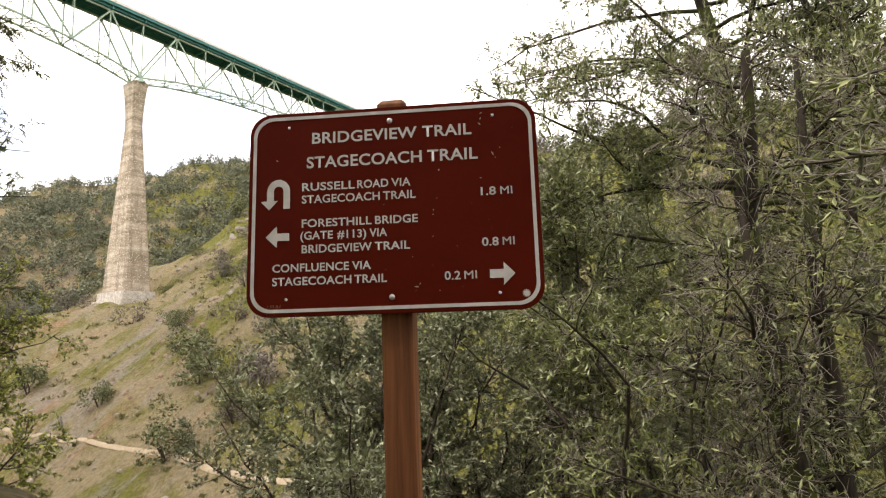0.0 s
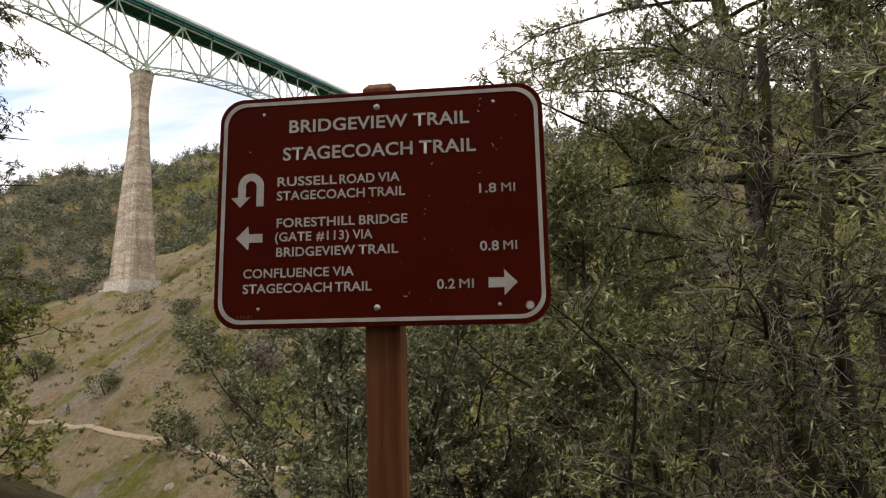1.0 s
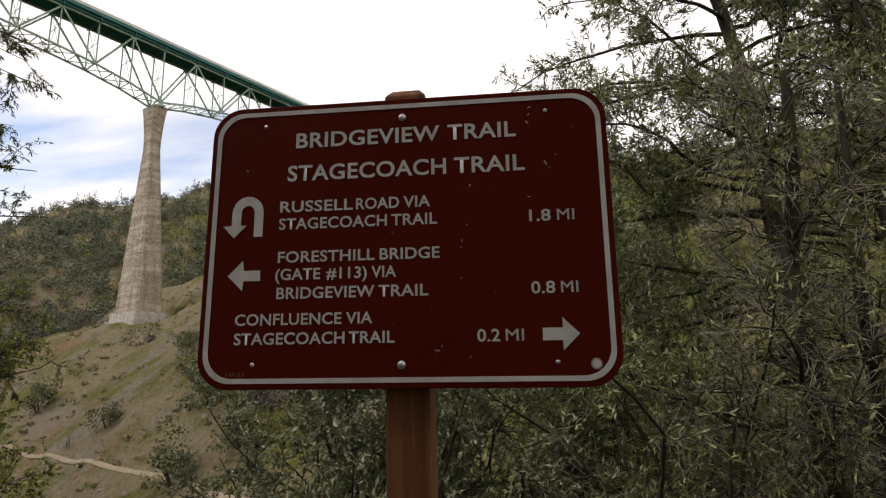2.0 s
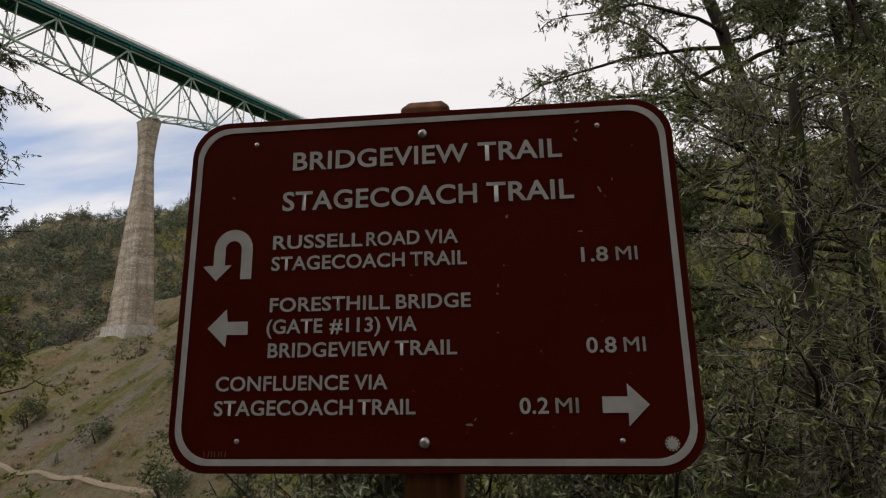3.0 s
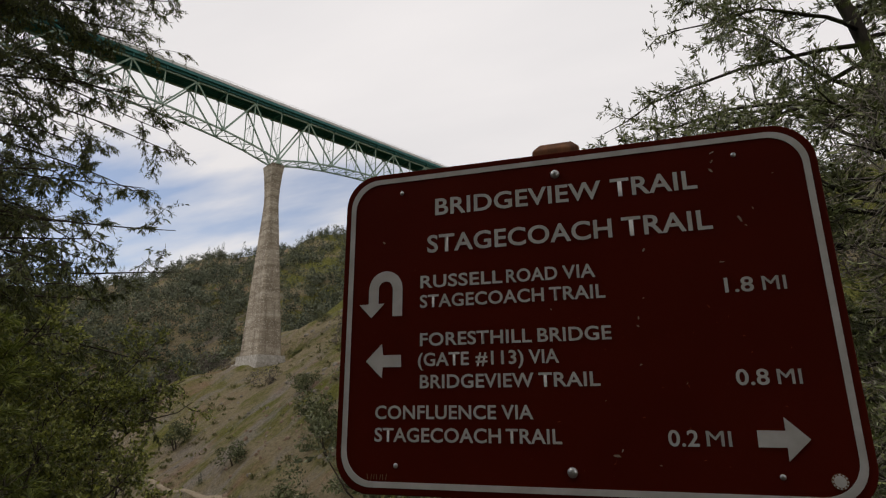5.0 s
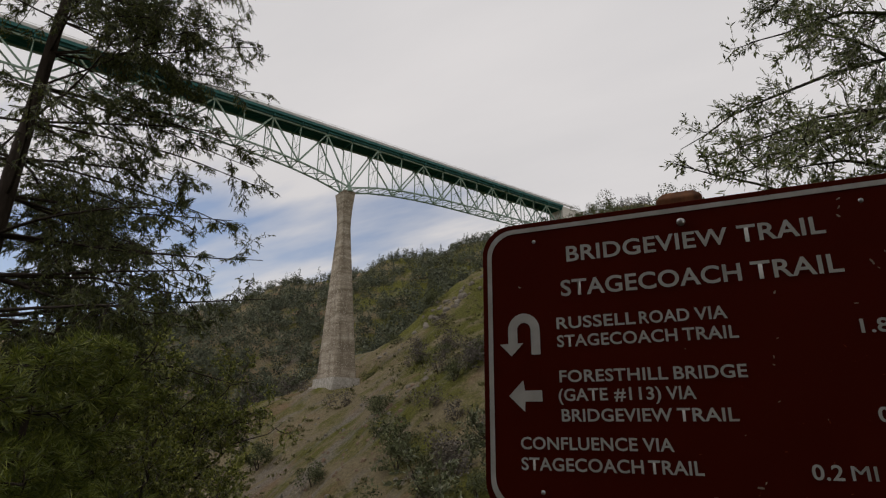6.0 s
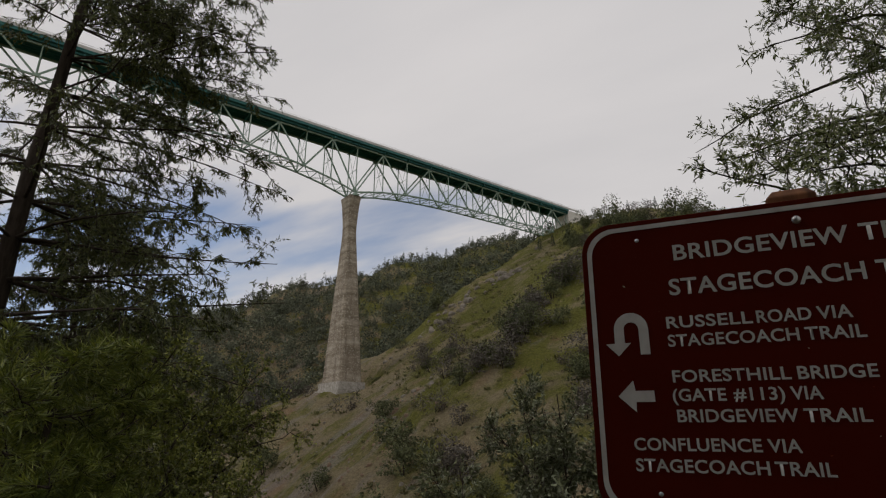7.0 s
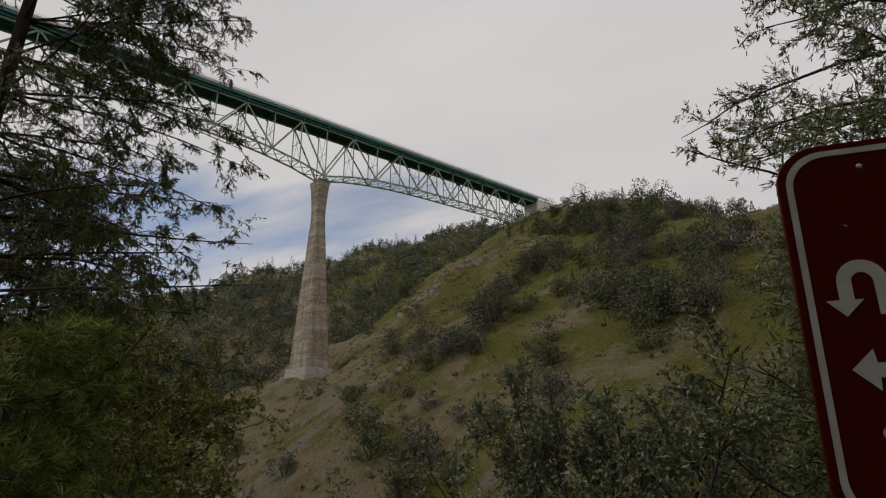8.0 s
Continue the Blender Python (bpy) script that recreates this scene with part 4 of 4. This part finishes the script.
# unseen trees added behind the walker to close the path and darken the sign
broadleaf(51, "bay_tree", "unseen evergreen bay tree, added overhanging the path to shade the sign", -2.6, -5.2, 10.0, (0.05, 0.1), 0.2, 20, 4.2, 8, 6, 9, (0.27, 0.5), BAY, first=0.2, bare=0.1, len2=1.1)
broadleaf(52, "bay_tree", "unseen evergreen bay tree added beside the path to shade the sign", 3.2, -4.6, 9.5, (-0.05, 0.08), 0.2, 20, 4.2, 8, 6, 9, (0.27, 0.5), BAY, first=0.15, bare=0.1, len2=1.1)
broadleaf(53, "bay_tree", "unseen broad bay tree added on the bank above the path to darken the sign", 0.4, -7.5, 12.0, (0.0, 0.05), 0.22, 22, 4.6, 8, 6, 9, (0.29, 0.5), BAY, first=0.12, bare=0.1, len2=1.2)
# added out of view: its crown keeps the sun off the sign
broadleaf(54, "bay_tree", "unseen thick bay tree added to block sun from the sign", -5.6, -4.4, 10.5, (-0.03, 0.0), 0.2, 22, 2.7, 9, 6, 10, (0.27, 0.5), BAY, first=0.3, bare=0.1, len2=0.9)


# ---- the far slope: shrubs, woods, rocks ----
def crown_cloud(rng, n, rx, rz, lumps=7, leaf=0.28):
    """Leaf clumps over several merged lobes, standing on the origin."""
    c = rng.normal(size=(lumps, 3)) * np.array([rx * 0.42, rx * 0.42, rz * 0.26]) + np.array([0, 0, rz * 0.62])
    rad = rng.uniform(0.32, 0.6, lumps) * rx
    k = rng.integers(0, lumps, n)
    d = rng.normal(size=(n, 3))
    d /= np.linalg.norm(d, axis=1, keepdims=True)
    p = c[k] + d * rad[k][:, None] * rng.uniform(0.55, 1.05, (n, 1)) * np.array([1, 1, min(1.0, rz / rx)])
    p[:, 2] = np.maximum(p[:, 2], rz * 0.04)
    size = leaf * rx * rng.uniform(0.5, 1.2, n)
    return leaf_mesh(p, rng.normal(size=(n, 3)), size, size * 0.75, rng, 0.2, d + rng.normal(size=(n, 3)) * 0.16 + np.array([0, 0, 0.2]))


def spire_cloud(rng, n, r, h, leaf=0.5):
    t = rng.random(n) ** 0.75
    a = rng.uniform(0, 2 * math.pi, n)
    rad = r * (1 - t) * rng.uniform(0.35, 1.1, n) * (0.75 + 0.25 * np.sin(t * 40))
    p = np.stack([rad * np.cos(a), rad * np.sin(a), h * (0.08 + 0.92 * t)], 1)
    d = np.stack([np.cos(a), np.sin(a), np.full(n, -0.35)], 1)
    size = leaf * r * rng.uniform(0.5, 1.1, n) * (1.1 - 0.7 * t)
    return leaf_mesh(p, d + rng.normal(size=(n, 3)) * 0.3, size, size * 0.45, rng, 0.3)


def far_shrub(seed, name, label, category, mats, cloud, stem_h, stem_r, fork=3):
    rng = np.random.default_rng(seed)
    ob = thing(name, label, category, "plants on the far slope")
    for _ in range(fork):
        v, f = line_mesh(tubes_of(polyline(rng, (0, 0, -0.6), (rng.normal() * 0.35, rng.normal() * 0.35, 1), stem_h, 5, 0.12, 0.05), stem_r, stem_r * 0.35), 5)
        mesh_object("trunk", v, f, BARK_DARK, ob)
    mesh_object("crown", cloud[0], cloud[1], mats, ob)
    return ob


def cloud_for(kind, seed):
    rng = np.random.default_rng(seed)
    if kind == "round":
        return crown_cloud(rng, 1100, 3.6, 5.2, 10, 0.135)
    if kind == "low":
        return crown_cloud(rng, 800, 3.2, 3.4, 9, 0.135)
    if kind == "grey":
        return crown_cloud(rng, 520, 3.4, 4.6, 11, 0.14)
    return spire_cloud(rng, 650, 2.4, 11.0, 0.36)


KINDS = [
    ("round", "hillside_oak", "rounded dark green oak on the far slope", "tree", HILL_LEAF, 3.2, 0.22),
    ("low", "hillside_shrub", "low dull green shrub on the far slope", "shrub", HILL_LEAF, 1.8, 0.12),
    ("grey", "bare_shrub", "leafless grey-brown brush on the far slope", "shrub", FAR_GREY, 3.4, 0.10),
    ("spire", "hillside_pine", "narrow dark conifer on the far slope", "tree", FAR_PINE, 9.0, 0.20),
]
protos = []
for n, (kind, name, label, cat, mt, sh, sr) in enumerate(KINDS):
    for v in range(3):
        protos.append((n, far_shrub(100 + n * 10 + v, name, label, cat, mt, cloud_for(kind, 200 + n * 10 + v), sh, sr, 1 if kind == "spire" else 3)))
used = set()


def stand(kind, s, q, size, rng):
    """Puts a plant of that kind on the far slope; the first of each takes the original."""
    pick = [p for k, p in protos if k == kind]
    ob = pick[int(rng.integers(len(pick)))]
    x, y, _ = along(s, q)
    m = pose(x, y, float(land(x, y)) - 0.2, 0, 0, float(rng.uniform(0, 360)))
    if ob.name not in used:
        used.add(ob.name)
        ob.matrix_basis = m
    else:
        ob = copy_thing(ob, m)
    size *= 1.0 if kind == 3 else 1.5
    w = size * float(rng.uniform(0.9, 1.1))
    ob.scale = (w, w, size * float(rng.uniform(0.85, 1.1)))


srng = np.random.default_rng(7)
LOWER_SLOPE = [
    (0, 233, 119, 1.35), (0, 247, 93, 0.95), (0, 205, 117, 0.95), (0, 244, 36, 1.25), (0, 239, 131, 1.1), (1, 237, 143, 1.0), (2, 208, 38, 1.25),
    (1, 221, 92, 1.1), (2, 217, 118, 1.0), (2, 237, 150, 1.4), (2, 202, -34, 1.5), (2, 201, -18, 1.0), (1, 204, -60, 1.3), (2, 222, -36, 1.5), (2, 226, -44, 1.2), (0, 238, -20, 1.2), (3, 254, 85, 0.35), (1, 219, 88, 0.9)]
TERRACES = [
    (2, 196, 129, 1.3), (1, 194, 124, 1.0), (2, 176, 57, 0.9), (2, 172, 77, 1.2), (2, 186, 125, 1.4), (2, 175, 124, 1.4), (2, 148, 102, 1.6), (2, 131, 104, 1.6), (2, 125, 115, 1.7),
    (3, 154, 146, 1.0), (0, 156, 140, 0.9), (2, 161, 162, 1.5), (2, 166, 174, 1.4), (0, 177, 190, 1.35), (0, 182, 200, 1.2), (2, 184, 207, 1.5), (2, 183, 215, 1.4), (1, 196, 202, 1.1), (0, 163, 200, 1.4), (2, 153, 208, 1.6)]
RIM = [
    (0, 82, 107, 1.7), (0, 78, 96, 1.3), (3, 55, 49, 1.1), (3, 55, 36, 0.9), (0, 76, 135, 1.5), (2, 77, 122, 1.2), (0, 90, 159, 1.5), (1, 96, 166, 1.3), (0, 87, 111, 1.3),
    (3, 57, 26, 1.0), (3, 43, 41, 1.0), (0, 118, -12, 1.5), (1, 150, -4, 1.0), (2, 161, 32, 0.9), (1, 176, 12, 0.8), (2, 186, 62, 0.7), (0, 146, 98, 1.0)]
for kind, s, q, size in LOWER_SLOPE + TERRACES + RIM:
    stand(kind, s, q, size, srng)
# belts of brush along the terraces and gullies: two ends, number, spread, kinds
for s0, q0, s1, q1, count, spread, kinds in (
        (178, 60, 200, 132, 16, 5, (2, 2, 1)), (150, 96, 184, 126, 16, 6, (2, 2, 1, 0)), (118, 104, 140, 112, 12, 7, (2, 2, 0, 3)), (150, 150, 186, 216, 34, 8, (2, 2, 0, 1)),
        (120, 150, 165, 205, 26, 10, (2, 2, 0)), (85, 90, 110, 165, 26, 9, (0, 2, 1, 0)), (70, 60, 92, 150, 22, 7, (0, 0, 2, 1)), (196, 150, 225, 185, 12, 9, (2, 1)), (226, 140, 245, 165, 9, 6, (2, 0))):
    for _ in range(count):
        f = srng.random()
        stand(int(srng.choice(kinds)), s0 + (s1 - s0) * f + srng.normal() * spread, q0 + (q1 - q0) * f + srng.normal() * spread, float(srng.uniform(0.55, 1.3)), srng)
for _ in range(230):
    s, q = srng.uniform(-8, 190), srng.uniform(25, 300)
    density = 0.5 + 0.5 * float(vnoise(np.array(s / 26), np.array(q / 26), 31))
    if srng.random() < density * 0.95 * (0.8 if q > 110 or s < 60 else 0.4):
        stand(int(srng.choice([0, 0, 1, 1, 2, 2, 2, 3])), s, q, float(srng.uniform(0.6, 1.35)), srng)
for _ in range(34):
    stand(int(srng.choice([0, 0, 1, 3, 2])), srng.uniform(-40, 12), srng.uniform(8, 300), float(srng.uniform(0.8, 1.5)), srng)
for k, p in protos:
    if p.name not in used:
        stand(k, srng.uniform(20, 60), srng.uniform(60, 200), 1.0, srng)


def build_forest():
    """The closed oak and pine woods on the hill behind the spur."""
    rng = np.random.default_rng(77)
    oaks = [crown_cloud(np.random.default_rng(300 + k), 110, 4.6, 6.4, 7, 0.27) for k in range(8)]
    firs = [spire_cloud(np.random.default_rng(320 + k), 100, 3.3, 15.0, 0.58) for k in range(5)]
    for label, name, clouds, count, material, lo, hi in (
            ("closed dull green oak woods on the far hill", "oak_woods", oaks, 2700, FAR_LEAF, 0.8, 1.75),
            ("scattered dark conifers in the far woods", "conifer_woods", firs, 400, FAR_PINE, 0.55, 1.45)):
        az = np.radians(rng.uniform(-61, -10, count))
        r = np.sqrt(rng.uniform(290 ** 2, 685 ** 2, count))
        x, y = r * np.sin(az), r * np.cos(az)
        s, q = (x - AX) * UX + (y - AY) * UY, (x - AX) * NX + (y - AY) * NY
        ok = (q < -16 - 25 * np.clip((s - 120) / 60, 0, 1)) & (np.hypot(s - 191, q) > 50)
        x, y = x[ok], y[ok]
        if name == "conifer_woods":
            az, r = np.radians(rng.uniform(-47, -15, 50)), rng.uniform(638, 662, 50)
            x, y = np.concatenate([x, r * np.sin(az)]), np.concatenate([y, r * np.cos(az)])
        z = land(x, y) - 0.5
        vs, fs, base = [], [], 0
        for px, py, pz in zip(x, y, z):
            v, f = clouds[int(rng.integers(len(clouds)))]
            k = rng.uniform(lo, hi)
            if math.hypot(px, py) > 600:
                k *= 0.8 if name == "oak_woods" else 0.95
            a = rng.uniform(0, 6.28)
            rot = np.array([[math.cos(a), -math.sin(a), 0], [math.sin(a), math.cos(a), 0], [0, 0, 1]])
            vs.append(v @ rot.T * k + np.array([px, py, pz]))
            fs.append(f + base)
            base += len(v)
        tagged(mesh_object(name, np.concatenate(vs), np.concatenate(fs), material), label, "woods", kind="stuff")


build_forest()


def build_poison_oak():
    rng = np.random.default_rng(62)
    base = ground_at(0.16, 0.75)
    stems = []
    for k in range(7):
        a = rng.uniform(0, 6.28)
        stems.append((polyline(rng, (base[0], base[1], base[2] - 0.05), (0.25 * math.sin(a), 0.25 * math.cos(a), 1), rng.uniform(0.45, 0.82), 6, 0.08, 0.02), 0.45))
    work = foliage(rng, stems, 5, 0.16, 3, 0.07, 2, (0.045, 0.5), r2=0.004, bare=0.55)
    return plant("poison_oak", "thin red-stemmed shrub with a few orange leaves behind the post", "shrub", base, [("stem", tubes_of(p, 0.006, 0.003)) for p, _ in stems], work, (REDTWIG, REDTWIG, LEAF_RED))


build_poison_oak()


def build_tufts():
    """Grass tufts and low scrub too small to pick apart on the far slope."""
    rng = np.random.default_rng(64)
    n = 5200
    sq = np.stack([rng.uniform(-15, 300, n), rng.uniform(-14, 290, n)], 1)
    keep = fbm(sq[:, 0] / 30, sq[:, 1] / 18, 41) + rng.uniform(-0.7, 0.7, n) > -0.1
    sq = sq[keep]
    x, y = AX + UX * sq[:, 0] + NX * sq[:, 1], AY + UY * sq[:, 0] + NY * sq[:, 1]
    p = np.stack([x, y, land(x, y) - 0.1], 1)
    k = 9
    size = np.repeat(rng.uniform(0.4, 1.5, len(p)) ** 1.5, k)
    pos = np.repeat(p, k, 0) + rng.normal(size=(len(p) * k, 3)) * np.array([0.5, 0.5, 0.05]) * size[:, None]
    d = rng.normal(size=pos.shape) * np.array([0.7, 0.7, 0.3]) + np.array([0, 0, 0.8])
    v, f = leaf_mesh(pos, d, size * 1.1, size * 0.5, rng, 0.3)
    tagged(mesh_object("grass_tufts", v, f, GRASS), "dry and green grass tufts over the far slope", "grass", kind="stuff")


build_tufts()


def rock_mesh(name, seed, size):
    rng = np.random.default_rng(seed)
    bm = bmesh.new()
    bmesh.ops.create_icosphere(bm, subdivisions=2, radius=1)
    ax = rng.normal(size=(9, 3))
    ax /= np.linalg.norm(ax, axis=1, keepdims=True)
    cut = rng.uniform(0.55, 0.95, 9)
    for v in bm.verts:
        p = np.array(v.co)
        for a, c in zip(ax, cut):
            e = p.dot(a) - c
            if e > 0:
                p -= a * e * 0.9
        v.co = Vector(p * np.array(size))
    me = bpy.data.meshes.new(name)
    bm.to_mesh(me)
    bm.free()
    return me


def build_rocks():
    rng = np.random.default_rng(91)
    shapes = {"grey": [], "red": []}
    for k in range(4):
        for tone, mt in (("grey", ROCK), ("red", REDROCK)):
            me = rock_mesh("rock", 500 + k, (1.0, 0.75, 0.8))
            me.materials.append(mt)
            shapes[tone].append(me)
    for s0, q0, ds, dq, count, big, tone in ((122, 4, 7, 10, 20, 3.2, "grey"), (93, 22, 6, 11, 22, 3.6, "grey"), (108, 12, 6, 8, 14, 2.6, "grey"), (154, 6, 12, 9, 10, 1.8, "grey"), (70, 60, 14, 25, 14, 2.2, "grey"),
                                            (222, 88, 12, 10, 34, 1.2, "red"), (232, 100, 12, 9, 40, 1.0, "red"), (208, 78, 10, 12, 14, 1.5, "grey"), (225, 58, 20, 25, 16, 0.9, "grey"), (262, 120, 14, 40, 16, 1.2, "grey")):
        for _ in range(count):
            x, y, _z = along(s0 + rng.normal() * ds, q0 + rng.normal() * dq)
            k = big * rng.uniform(0.35, 1.2)
            ob = new("rock", shapes[tone][int(rng.integers(4))])
            ob.matrix_basis = pose(x, y, float(land(x, y)) - 0.15 * k, rng.uniform(-30, 30), rng.uniform(-30, 30), rng.uniform(0, 360)) @ Matrix.Diagonal((k, k * rng.uniform(0.7, 1.3), k, 1))
            tagged(ob, "grey lichened rock outcropping from the slope" if tone == "grey" else "rust-coloured loose rock on the bare slope", "rock", "rocks on the far slope")


build_rocks()
